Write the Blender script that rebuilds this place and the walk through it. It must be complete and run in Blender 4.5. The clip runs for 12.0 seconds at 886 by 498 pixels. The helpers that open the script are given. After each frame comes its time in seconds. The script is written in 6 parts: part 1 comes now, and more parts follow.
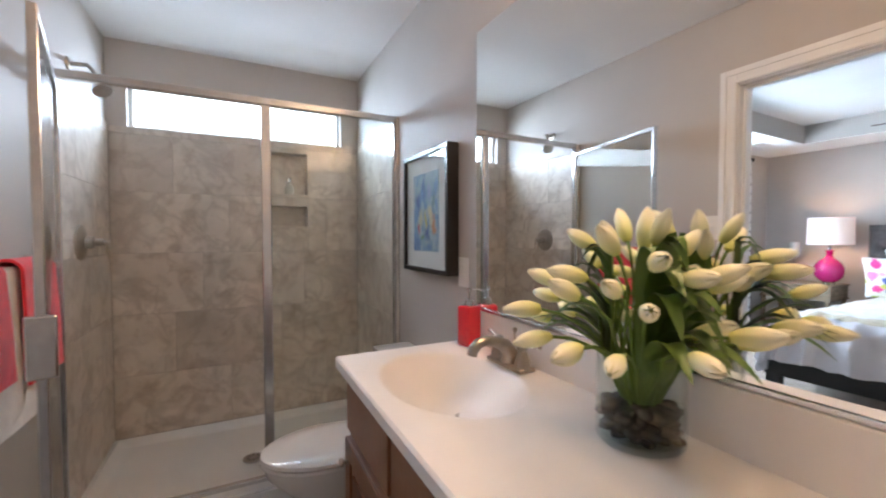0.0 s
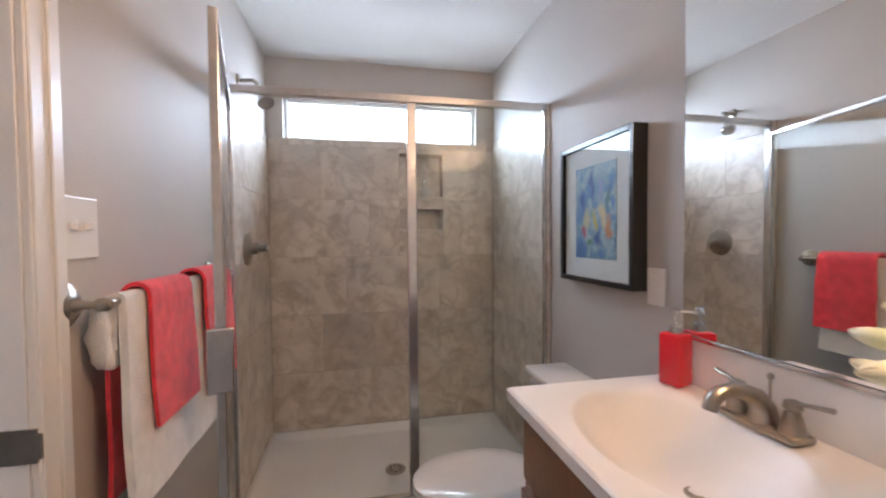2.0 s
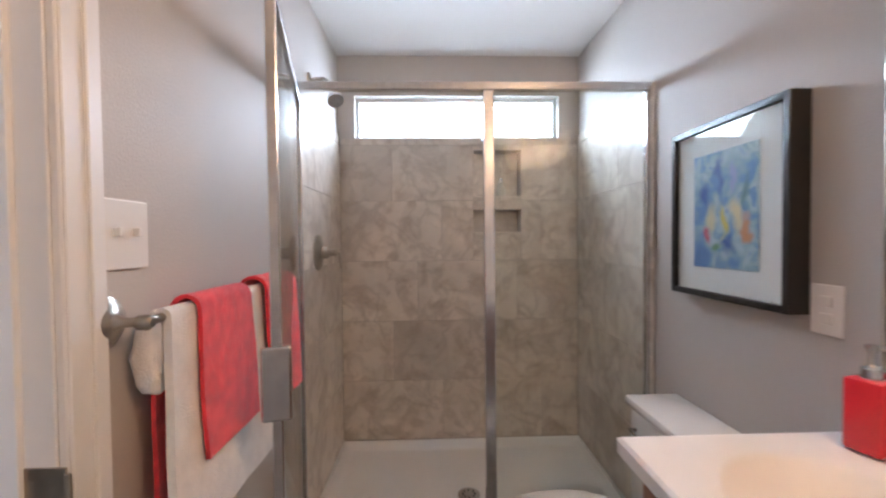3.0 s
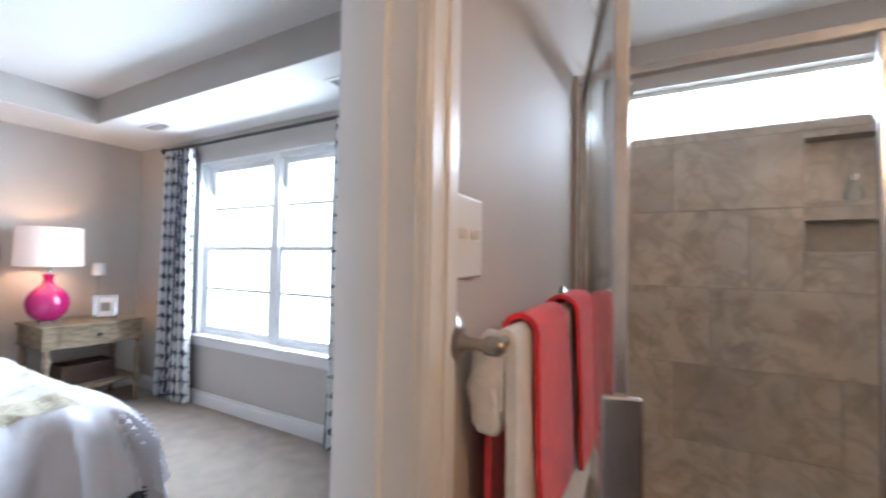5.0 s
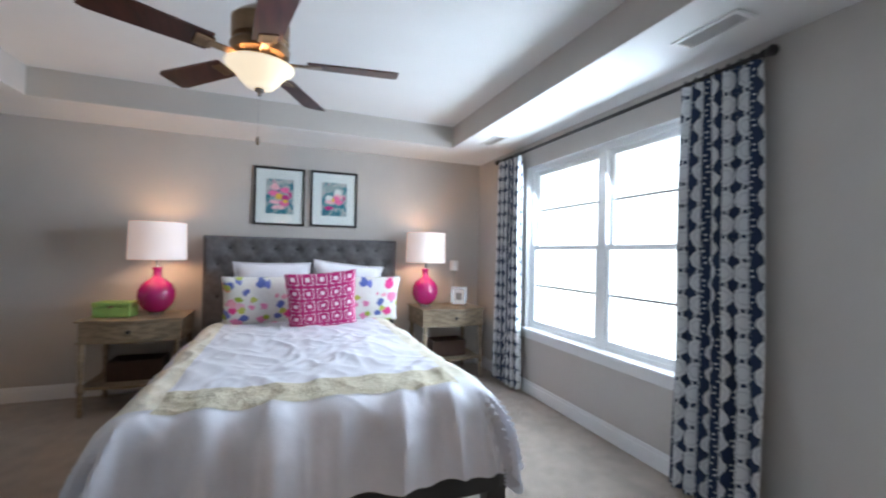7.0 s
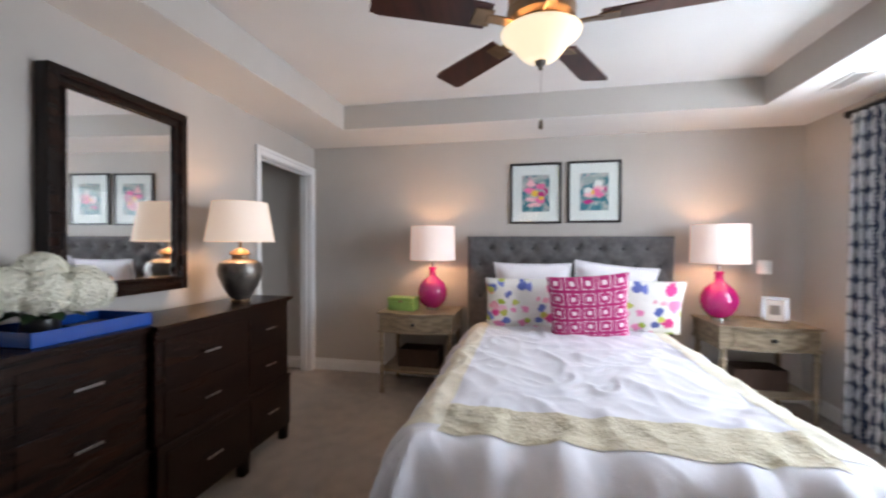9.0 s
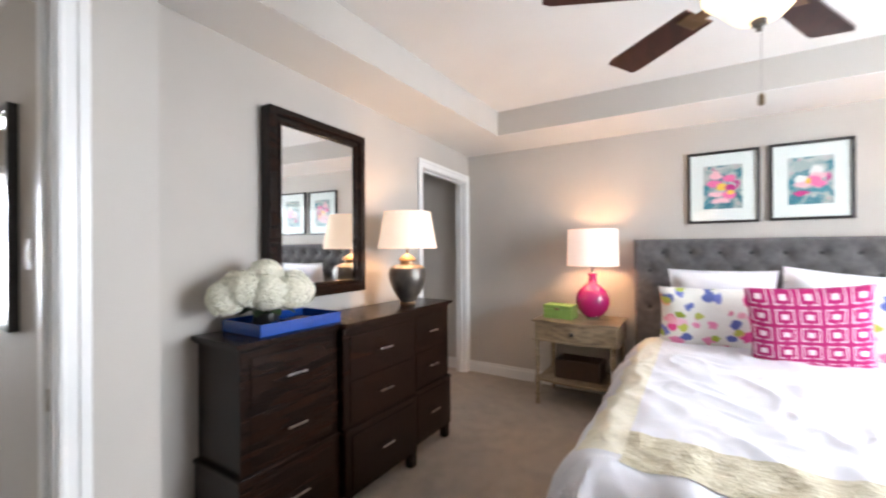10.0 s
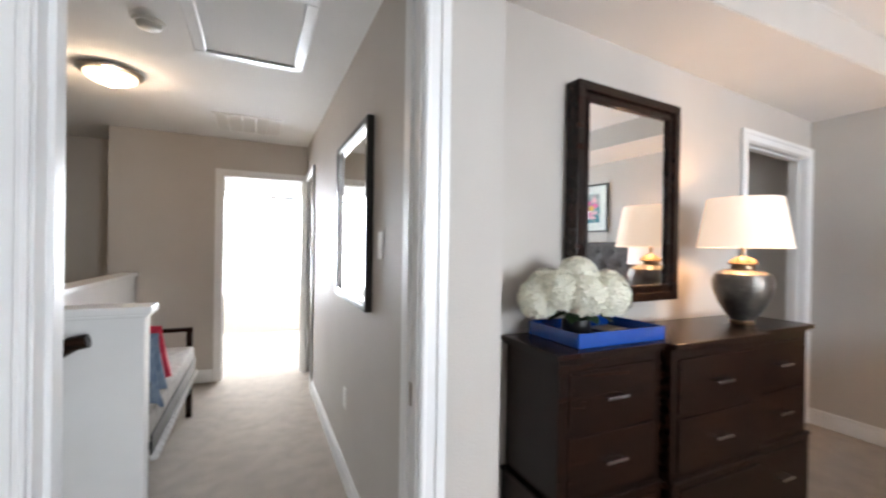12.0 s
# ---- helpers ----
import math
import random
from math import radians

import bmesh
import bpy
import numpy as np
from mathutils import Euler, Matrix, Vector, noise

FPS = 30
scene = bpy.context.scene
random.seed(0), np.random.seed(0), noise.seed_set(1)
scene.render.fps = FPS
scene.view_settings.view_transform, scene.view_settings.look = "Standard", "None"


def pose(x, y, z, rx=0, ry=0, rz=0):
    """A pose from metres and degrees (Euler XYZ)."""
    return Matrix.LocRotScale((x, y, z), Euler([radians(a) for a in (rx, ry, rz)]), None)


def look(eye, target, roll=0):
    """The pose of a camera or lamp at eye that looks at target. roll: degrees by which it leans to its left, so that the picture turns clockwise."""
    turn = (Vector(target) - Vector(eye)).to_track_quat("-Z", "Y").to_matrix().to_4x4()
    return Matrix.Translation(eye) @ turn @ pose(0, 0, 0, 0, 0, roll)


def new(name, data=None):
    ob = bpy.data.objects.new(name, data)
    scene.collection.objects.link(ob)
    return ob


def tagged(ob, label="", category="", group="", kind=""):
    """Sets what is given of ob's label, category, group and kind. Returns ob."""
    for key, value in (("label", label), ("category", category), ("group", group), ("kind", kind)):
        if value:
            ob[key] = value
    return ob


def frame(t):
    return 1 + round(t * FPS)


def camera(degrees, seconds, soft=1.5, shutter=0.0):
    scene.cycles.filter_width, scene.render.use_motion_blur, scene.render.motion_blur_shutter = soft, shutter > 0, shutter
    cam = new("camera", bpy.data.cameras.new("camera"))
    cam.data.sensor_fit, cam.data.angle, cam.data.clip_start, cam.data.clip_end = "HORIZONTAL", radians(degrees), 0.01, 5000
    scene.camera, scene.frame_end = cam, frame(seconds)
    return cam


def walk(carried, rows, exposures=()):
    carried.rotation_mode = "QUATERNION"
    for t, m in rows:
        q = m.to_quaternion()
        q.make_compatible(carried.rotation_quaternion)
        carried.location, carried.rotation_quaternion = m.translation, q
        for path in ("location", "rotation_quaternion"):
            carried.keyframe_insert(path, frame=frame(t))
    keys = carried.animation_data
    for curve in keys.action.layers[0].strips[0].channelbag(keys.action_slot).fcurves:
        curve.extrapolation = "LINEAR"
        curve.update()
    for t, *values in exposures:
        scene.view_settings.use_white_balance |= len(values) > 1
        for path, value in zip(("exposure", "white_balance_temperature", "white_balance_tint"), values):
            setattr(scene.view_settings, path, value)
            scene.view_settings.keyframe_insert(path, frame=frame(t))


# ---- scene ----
cam = camera(95.3, 12.0, soft=2.1, shutter=0.5)
PATH = [
    (0, (0.661, 1.591, 1.298), (1.571, 3.37, 1.236), 0.0),
    (0.5, (0.65, 1.654, 1.296), (1.423, 3.497, 1.232), -0.4),
    (1, (0.62, 1.732, 1.308), (1.282, 3.618, 1.239), -0.6),
    (1.5, (0.581, 1.813, 1.315), (1.108, 3.741, 1.249), -0.6),
    (2, (0.555, 1.883, 1.317), (0.96, 3.84, 1.259), -0.5),
    (2.5, (0.558, 1.987, 1.324), (0.816, 3.97, 1.268), -0.4),
    (2.7, (0.561, 2.028, 1.329), (0.744, 4.019, 1.274), -0.5),
    (4.5, (0.36, 2.244, 1.305), (-0.314, 4.126, 1.35), 0.5),
    (5, (0.265, 2.266, 1.306), (-0.682, 4.027, 1.362), 1.0),
    (5.5, (0.168, 2.31, 1.308), (-1.072, 3.88, 1.354), 1.1),
    (6, (0.107, 2.293, 1.304), (-1.388, 3.615, 1.349), 1.2),
    (6.5, (-0.006, 2.244, 1.303), (-1.713, 3.289, 1.331), 0.9),
    (6.7, (-0.033, 2.266, 1.298), (-1.816, 3.174, 1.326), 1.0),
    (8.3, (-0.333, 2.152, 1.367), (-2.331, 2.225, 1.332), 1.1),
    (8.5, (-0.399, 2.154, 1.355), (-2.398, 2.084, 1.322), 0.9),
    (9, (-0.487, 2.097, 1.345), (-2.448, 1.692, 1.326), 0.2),
    (9.5, (-0.522, 2.058, 1.346), (-2.366, 1.285, 1.33), -0.2),
    (10, (-0.520, 1.995, 1.356), (-2.214, 0.932, 1.357), -0.3),
    (10.5, (-0.512, 1.9, 1.358), (-2.01, 0.575, 1.373), 0.0),
    (11, (-0.515, 1.765, 1.367), (-1.819, 0.249, 1.365), 0.8),
    (11.3, (-0.525, 1.70, 1.366), (-1.70, 0.082, 1.36), 1.2),
    (11.8, (-0.507, 1.569, 1.346), (-1.452, -0.193, 1.343), 0.9),
    (12, (-0.506, 1.517, 1.340), (-1.339, -0.301, 1.333), 0.9),
]
EXPOSE = [(0, -0.1, 5900, 14), (2.5, 0.03, 6020, 18), (4.5, 0.12, 6000, 16), (5.0, -0.27, 6050, 15), (5.5, -0.40, 6050, 14), (6.5, -0.44, 6100, 13), (8.3, -1.08, 6200, 15),
          (8.6, -0.95, 6400, 17), (9.0, -0.42, 6700, 18), (9.5, 0.06, 7000, 18), (10.5, 0.42, 6850, 16), (11.0, 0.45, 6800, 16), (12, 0.32, 6850, 16)]
walk(cam, [(t, look(eye, target, roll)) for t, eye, target, roll in PATH], EXPOSE)

# ---- world and lights ----
world = bpy.data.worlds.new("sky")
scene.world = world
world.use_nodes = True
wn = world.node_tree
sky = wn.nodes.new("ShaderNodeTexSky")
sky.sky_type, sky.sun_disc = "NISHITA", False
sky.sun_elevation, sky.sun_rotation = radians(50), radians(180)
wn.links.new(sky.outputs[0], wn.nodes["Background"].inputs[0])
wn.nodes["Background"].inputs[1].default_value = 0.15


def lamp(name, kind, m, power, color=(1, 1, 1), size=0.1, size_y=0.0, spread=180.0):
    data = bpy.data.lights.new(name, kind)
    data.energy, data.color = power, color
    if kind == "AREA":
        data.size = size
        data.spread = radians(spread)
        if size_y:
            data.shape, data.size_y = "RECTANGLE", size_y
    elif kind == "POINT":
        data.shadow_soft_size = size
    elif kind == "SUN":
        data.angle = radians(0.5)
    ob = new(name, data)
    ob.matrix_world = m
    return ob


DAY = (0.72, 0.86, 1.0)
WARM = (1.0, 0.62, 0.33)
lamp("sun", "SUN", look((0, -6, 10), (0, 0, 1)), 3.0, (1.0, 0.95, 0.88))
lamp("daylight_bedroom", "AREA", look((-2.62, 4.80, 1.5), (-2.62, 3, 0.75)), 190, DAY, 1.9, 1.6)
lamp("daylight_shower", "AREA", look((0.72, 4.78, 2.1), (0.72, 3.5, 1.1)), 36, DAY, 1.2, 0.24)
lamp("daylight_far_room", "AREA", look((-0.6, -5.6, 1.4), (-0.6, -3, 1.2)), 380, DAY, 1.8, 1.6)

# ---- materials ----
def material(name, base, rough=0.6, metal=0.0, scale=8.0, amount=0.08, bump=0.0, bump_scale=60.0, spec=0.5, dark=None, stretch=None, coat=0.0, sheen=0.0, rand=0.0):
    m = bpy.data.materials.new(name)
    m.use_nodes = True
    nt = m.node_tree
    n, l = nt.nodes, nt.links
    b = n["Principled BSDF"]
    b.inputs["Roughness"].default_value = rough
    b.inputs["Metallic"].default_value = metal
    b.inputs["Specular IOR Level"].default_value = spec
    b.inputs["Coat Weight"].default_value = coat
    b.inputs["Sheen Weight"].default_value = sheen
    tc = n.new("ShaderNodeTexCoord")
    mp = n.new("ShaderNodeMapping")
    l.new(tc.outputs["Object"], mp.inputs[0])
    if stretch:
        mp.inputs["Scale"].default_value = stretch
    big = n.new("ShaderNodeTexNoise")
    big.inputs["Scale"].default_value, big.inputs["Detail"].default_value = scale, 5
    l.new(mp.outputs[0], big.inputs["Vector"])
    mix = n.new("ShaderNodeMix")
    mix.data_type = "RGBA"
    lo = dark or [c * (1 - amount * 2) for c in base]
    mix.inputs[6].default_value = (*lo, 1)
    mix.inputs[7].default_value = (*[min(1, c * (1 + amount)) if not dark else c for c in base], 1)
    ramp = n.new("ShaderNodeMapRange")
    ramp.inputs[1].default_value, ramp.inputs[2].default_value = 0.3, 0.68
    l.new(big.outputs[0], ramp.inputs[0])
    l.new(ramp.outputs[0], mix.inputs[0])
    out = mix.outputs[2]
    if rand:
        oi = n.new("ShaderNodeObjectInfo")
        hs = n.new("ShaderNodeHueSaturation")
        rr = n.new("ShaderNodeMapRange")
        rr.inputs[3].default_value, rr.inputs[4].default_value = 1 - rand, 1 + rand
        l.new(oi.outputs["Random"], rr.inputs[0])
        l.new(rr.outputs[0], hs.inputs["Value"])
        l.new(out, hs.inputs["Color"])
        out = hs.outputs[0]
    l.new(out, b.inputs["Base Color"])
    if bump:
        fine = n.new("ShaderNodeTexNoise")
        fine.inputs["Scale"].default_value, fine.inputs["Detail"].default_value = bump_scale, 4
        l.new(mp.outputs[0], fine.inputs["Vector"])
        bn = n.new("ShaderNodeBump")
        bn.inputs["Strength"].default_value, bn.inputs["Distance"].default_value = bump, 0.01
        l.new(fine.outputs[0], bn.inputs["Height"])
        l.new(bn.outputs[0], b.inputs["Normal"])
    return m


def shader(m):
    return m.node_tree.nodes["Principled BSDF"], m.node_tree.nodes, m.node_tree.links


def glowing(name, base, color, strength, translucent=0.0):
    m = material(name, base, 0.8, amount=0.02)
    b, n, l = shader(m)
    b.inputs["Emission Color"].default_value = (*color, 1)
    b.inputs["Emission Strength"].default_value = strength
    return m


WALL = material("greige_paint", (0.52, 0.485, 0.445), 0.62, scale=2.5, amount=0.02, bump=0.12, bump_scale=160, spec=0.35)
CEIL = material("ceiling_paint", (0.80, 0.79, 0.77), 0.9, scale=2, amount=0.015, bump=0.1, bump_scale=120, spec=0.2)
TRIM = material("white_trim_paint", (0.80, 0.80, 0.79), 0.32, scale=5, amount=0.015, bump=0.03, bump_scale=40)
CARPET = material("beige_carpet", (0.43, 0.355, 0.285), 0.95, scale=9, amount=0.08, bump=1.0, bump_scale=330, spec=0.1, sheen=0.3)
VINYL = material("grey_vinyl", (0.36, 0.34, 0.31), 0.45, scale=6, amount=0.1)
PAN = material("white_acrylic", (0.80, 0.80, 0.77), 0.22, scale=3, amount=0.02, coat=0.3)
CHROME = material("brushed_chrome", (0.66, 0.67, 0.68), 0.2, 1.0, scale=30, amount=0.05, bump=0.03, bump_scale=200)
NICKEL = material("brushed_nickel", (0.42, 0.375, 0.315), 0.28, 1.0, scale=30, amount=0.06)
PORCELAIN = material("white_porcelain", (0.82, 0.82, 0.80), 0.1, scale=3, amount=0.01, coat=0.5)
MARBLE = material("cultured_marble", (0.83, 0.80, 0.77), 0.42, scale=4, amount=0.03)
OAK = material("brown_oak", (0.27, 0.125, 0.062), 0.38, scale=5, dark=(0.17, 0.072, 0.035), stretch=(6, 1, 0.7), bump=0.1, bump_scale=60)
ESPRESSO = material("espresso_wood", (0.019, 0.0075, 0.004), 0.27, scale=4, dark=(0.006, 0.003, 0.0024), stretch=(1, 8, 8), bump=0.08, bump_scale=50, spec=0.2)
BLACKWOOD = material("black_wood", (0.014, 0.013, 0.013), 0.3, scale=8, amount=0.1)
WEATHERED = material("weathered_limed_wood", (0.32, 0.25, 0.165), 0.5, scale=9, dark=(0.14, 0.10, 0.058), stretch=(1, 1, 4), bump=0.25, bump_scale=60)
MAHOGANY = material("mahogany_blade", (0.10, 0.026, 0.017), 0.4, scale=6, dark=(0.04, 0.012, 0.008), stretch=(1, 6, 1), coat=0.2)
MAT_BOARD = material("white_mat_board", (0.80, 0.80, 0.79), 0.8, scale=3, amount=0.01)
PLASTIC = material("white_plastic", (0.78, 0.77, 0.74), 0.35, scale=3, amount=0.01)
COTTON = material("white_cotton", (0.80, 0.80, 0.83), 0.85, scale=12, amount=0.025, bump=0.35, bump_scale=45, spec=0.2, sheen=0.3)
SATEEN = material("white_sateen", (0.70, 0.71, 0.77), 0.5, scale=5, amount=0.03, bump=0.25, bump_scale=14, spec=0.4, sheen=0.3)
UPHOLSTERY = material("charcoal_upholstery", (0.115, 0.110, 0.112), 0.9, scale=20, amount=0.12, bump=0.4, bump_scale=350, spec=0.2, sheen=0.2)
# dark buttons, with the shade of the tuft dimples put into their colour
BUTTON = material("shaded_button_fabric", (0.035, 0.034, 0.036), 0.8, scale=20, amount=0.1)
TERRY_WHITE = material("white_terry", (0.88, 0.86, 0.83), 0.95, scale=30, amount=0.04, bump=0.5, bump_scale=260, spec=0.1, sheen=0.5)
TERRY_CORAL = material("coral_terry", (0.86, 0.055, 0.075), 0.95, scale=30, amount=0.10, bump=0.5, bump_scale=260, spec=0.1, sheen=0.4)
CORAL = material("coral_ceramic", (0.66, 0.020, 0.035), 0.25, scale=6, amount=0.04, coat=0.3)
MAGENTA = material("magenta_glazed_ceramic", (0.52, 0.012, 0.16), 0.1, scale=5, amount=0.05, coat=0.8)
GREENBOX = material("green_lacquer", (0.24, 0.40, 0.10), 0.5, scale=14, amount=0.08)
BLUE = material("royal_blue_lacquer", (0.005, 0.065, 0.33), 0.2, scale=6, amount=0.05, coat=0.5)
PEWTER = material("hammered_pewter", (0.20, 0.18, 0.16), 0.33, 0.8, scale=14, amount=0.2, bump=0.35, bump_scale=55)
BRONZE = material("antique_bronze", (0.30, 0.20, 0.12), 0.3, 0.9, scale=14, amount=0.15)
ROD = material("dark_bronze_rod", (0.02, 0.017, 0.015), 0.4, 0.3)
STONE = material("dark_pebble", (0.10, 0.075, 0.055), 0.25, scale=25, dark=(0.022, 0.018, 0.016), rand=0.7)
STEM = material("tulip_stem", (0.12, 0.21, 0.025), 0.45, scale=12, amount=0.15)
LEAF = material("tulip_leaf", (0.12, 0.20, 0.03), 0.42, scale=9, dark=(0.05, 0.11, 0.015), stretch=(1, 1, 0.3))
HYDRANGEA = material("cream_petals", (0.88, 0.86, 0.74), 0.7, scale=16, dark=(0.80, 0.79, 0.66), spec=0.2)
DARKLEAF = material("dark_leaf", (0.02, 0.05, 0.015), 0.5)
BENCH = material("grey_linen", (0.42, 0.38, 0.35), 0.9, scale=18, amount=0.1, bump=0.4, bump_scale=200)
POMPOM = material("white_wool", (0.7, 0.68, 0.66), 0.95, scale=40, amount=0.1, bump=0.5, bump_scale=200)
DENIM = material("slate_blue_fabric", (0.10, 0.15, 0.24), 0.9, scale=14, dark=(0.2, 0.26, 0.33), bump=0.3, bump_scale=200)
RED_FABRIC = material("red_fabric", (0.55, 0.03, 0.06), 0.9, scale=14, amount=0.1, bump=0.3, bump_scale=200)
VENTGREY = material("vent_shadow", (0.30, 0.29, 0.28), 0.7)
ROOFING = material("pale_roofing", (0.45, 0.45, 0.46), 0.9, scale=3, amount=0.1)
CRATE = material("dark_brown_crate", (0.055, 0.025, 0.014), 0.5, scale=8, dark=(0.03, 0.014, 0.008), stretch=(8, 1, 1), bump=0.1)
GRASS = material("lawn", (0.10, 0.16, 0.05), 0.9, scale=2, amount=0.3)
SOAPLIQ = material("pearl_bottle", (0.62, 0.60, 0.52), 0.2)

SHADE = glowing("linen_shade", (0.8, 0.74, 0.70), (1.0, 0.70, 0.58), 0.48)
SHADE_DR = glowing("warm_linen_shade", (0.8, 0.74, 0.66), (1.0, 0.72, 0.52), 0.5)
BOWL = glowing("alabaster_bowl", (0.8, 0.7, 0.5), (1.0, 0.83, 0.58), 1.25)
DOME = glowing("frosted_dome", (0.8, 0.78, 0.7), (1.0, 0.80, 0.55), 2.2)
SCONCE = glowing("sconce_glass", (0.85, 0.83, 0.78), (1.0, 0.80, 0.55), 0.9)
BRIGHT = glowing("overcast_brightness", (0.8, 0.8, 0.8), (0.93, 0.97, 1.0), 3.0)
BRIGHT2 = glowing("bright_daylight", (0.8, 0.8, 0.8), (1.0, 1.0, 0.97), 5.0)


def glass(name, color=(1, 1, 1), rough=0.0, through_amount=0.9):
    m = bpy.data.materials.new(name)
    m.use_nodes = True
    n, l = m.node_tree.nodes, m.node_tree.links
    n.remove(n["Principled BSDF"])
    tr, gl, mx, fr = n.new("ShaderNodeBsdfTransparent"), n.new("ShaderNodeBsdfGlossy"), n.new("ShaderNodeMixShader"), n.new("ShaderNodeLayerWeight")
    pw, ma = n.new("ShaderNodeMath"), n.new("ShaderNodeMath")
    pw.operation, ma.operation = "POWER", "MULTIPLY_ADD"
    pw.inputs[1].default_value, ma.inputs[1].default_value, ma.inputs[2].default_value = 4.0, 0.8, 0.010
    tr.inputs[0].default_value = (*color, 1)
    gl.inputs["Roughness"].default_value = rough
    fr.inputs["Blend"].default_value = 0.5
    l.new(fr.outputs["Facing"], pw.inputs[0])
    l.new(pw.outputs[0], ma.inputs[0])
    l.new(ma.outputs[0], mx.inputs[0])
    l.new(tr.outputs[0], mx.inputs[1])
    l.new(gl.outputs[0], mx.inputs[2])
    l.new(mx.outputs[0], n["Material Output"].inputs[0])
    return m


def sheer_cloth():
    m = material("sheer_voile", (0.8, 0.8, 0.76), 0.9, amount=0.02)
    b, n, l = shader(m)
    tr, tl, m1, m2 = n.new("ShaderNodeBsdfTransparent"), n.new("ShaderNodeBsdfTranslucent"), n.new("ShaderNodeMixShader"), n.new("ShaderNodeMixShader")
    tl.inputs[0].default_value = (0.85, 0.85, 0.78, 1)
    m1.inputs[0].default_value, m2.inputs[0].default_value = 0.6, 0.5
    l.new(b.outputs[0], m1.inputs[1])
    l.new(tl.outputs[0], m1.inputs[2])
    l.new(m1.outputs[0], m2.inputs[1])
    l.new(tr.outputs[0], m2.inputs[2])
    l.new(m2.outputs[0], n["Material Output"].inputs[0])
    return m


SHEER = sheer_cloth()
GLASS = glass("clear_glass", (0.97, 0.99, 0.98))
VASEGLASS = glass("vase_glass", (0.93, 0.96, 0.95))
MIRROR = bpy.data.materials.new("mirror_silver")
MIRROR.use_nodes = True
shader(MIRROR)[0].inputs["Base Color"].default_value = (0.88, 0.89, 0.88, 1)
shader(MIRROR)[0].inputs["Metallic"].default_value = 1.0
shader(MIRROR)[0].inputs["Roughness"].default_value = 0.0


def ramp_mat(name, stops, scale=4.0, detail=3.0, rough=0.6, distortion=0.0, base=None, kind="noise", stretch=None, bump=0.0):
    """Patches of several colours, as in a watercolour or a print."""
    m = material(name, (0.8, 0.8, 0.8), rough, bump=bump)
    b, n, l = shader(m)
    tc, mp = n.new("ShaderNodeTexCoord"), n.new("ShaderNodeMapping")
    l.new(tc.outputs["Object"], mp.inputs[0])
    if stretch:
        mp.inputs["Scale"].default_value = stretch
    if kind == "noise":
        t = n.new("ShaderNodeTexNoise")
        t.inputs["Detail"].default_value = detail
        t.inputs["Distortion"].default_value = distortion
        src = t.outputs[0]
    else:
        t = n.new("ShaderNodeTexVoronoi")
        src = t.outputs["Distance"]
    t.inputs["Scale"].default_value = scale
    l.new(mp.outputs[0], t.inputs["Vector"])
    r = n.new("ShaderNodeValToRGB")
    r.color_ramp.elements.remove(r.color_ramp.elements[0])
    for i, (p, c) in enumerate(stops):
        e = r.color_ramp.elements[0] if i == 0 else r.color_ramp.elements.new(p)
        e.position, e.color = p, (*c, 1)
    l.new(src, r.inputs[0])
    l.new(r.outputs[0], b.inputs["Base Color"])
    return m


def tile_material():
    m = material("travertine_porcelain", (0.76, 0.69, 0.60), 0.3, scale=3.0, dark=(0.56, 0.505, 0.43), rand=0.035, bump=0.05, bump_scale=30)
    b, n, l = shader(m)
    tc = n.new("ShaderNodeTexCoord")
    oi = n.new("ShaderNodeObjectInfo")
    sc = n.new("ShaderNodeVectorMath")
    sc.operation = "SCALE"
    l.new(oi.outputs["Random"], sc.inputs["Scale"])
    sc.inputs[0].default_value = (7, 9, 13)
    ad = n.new("ShaderNodeVectorMath")
    l.new(tc.outputs["Object"], ad.inputs[0])
    l.new(sc.outputs[0], ad.inputs[1])
    prev = b.inputs["Base Color"].links[0].from_socket
    for scale, lo, hi, colour, fac in ((5.0, 0.488, 0.5, (0.28, 0.23, 0.175), 0.34), (2.2, 0.52, 0.66, (0.66, 0.60, 0.52), 0.5), (11, 0.56, 0.7, (0.40, 0.31, 0.23), 0.4), (1.6, 0.50, 0.70, (0.38, 0.33, 0.28), 0.6), (7.0, 0.52, 0.66, (0.36, 0.29, 0.22), 0.5)):
        t = n.new("ShaderNodeTexNoise")
        t.inputs["Scale"].default_value, t.inputs["Detail"].default_value, t.inputs["Distortion"].default_value = scale, 7, 0.6
        l.new(ad.outputs[0], t.inputs["Vector"])
        r = n.new("ShaderNodeMapRange")
        r.inputs[1].default_value, r.inputs[2].default_value = lo, hi
        l.new(t.outputs[0], r.inputs[0])
        src = r.outputs[0]
        if scale == 5.0:
            # thin dark veins where the noise crosses its middle
            pp = n.new("ShaderNodeMath")
            pp.operation = "SUBTRACT"
            l.new(t.outputs[0], pp.inputs[0])
            pp.inputs[1].default_value = 0.5
            ab = n.new("ShaderNodeMath")
            ab.operation = "ABSOLUTE"
            l.new(pp.outputs[0], ab.inputs[0])
            r.inputs[1].default_value, r.inputs[2].default_value = 0.07, 0.0
            l.new(ab.outputs[0], r.inputs[0])
        f = n.new("ShaderNodeMath")
        f.operation = "MULTIPLY"
        f.inputs[1].default_value = fac
        l.new(src, f.inputs[0])
        mx = n.new("ShaderNodeMix")
        mx.data_type = "RGBA"
        mx.inputs[7].default_value = (*colour, 1)
        l.new(f.outputs[0], mx.inputs[0])
        l.new(prev, mx.inputs[6])
        prev = mx.outputs[2]
    l.new(prev, b.inputs["Base Color"])
    return m


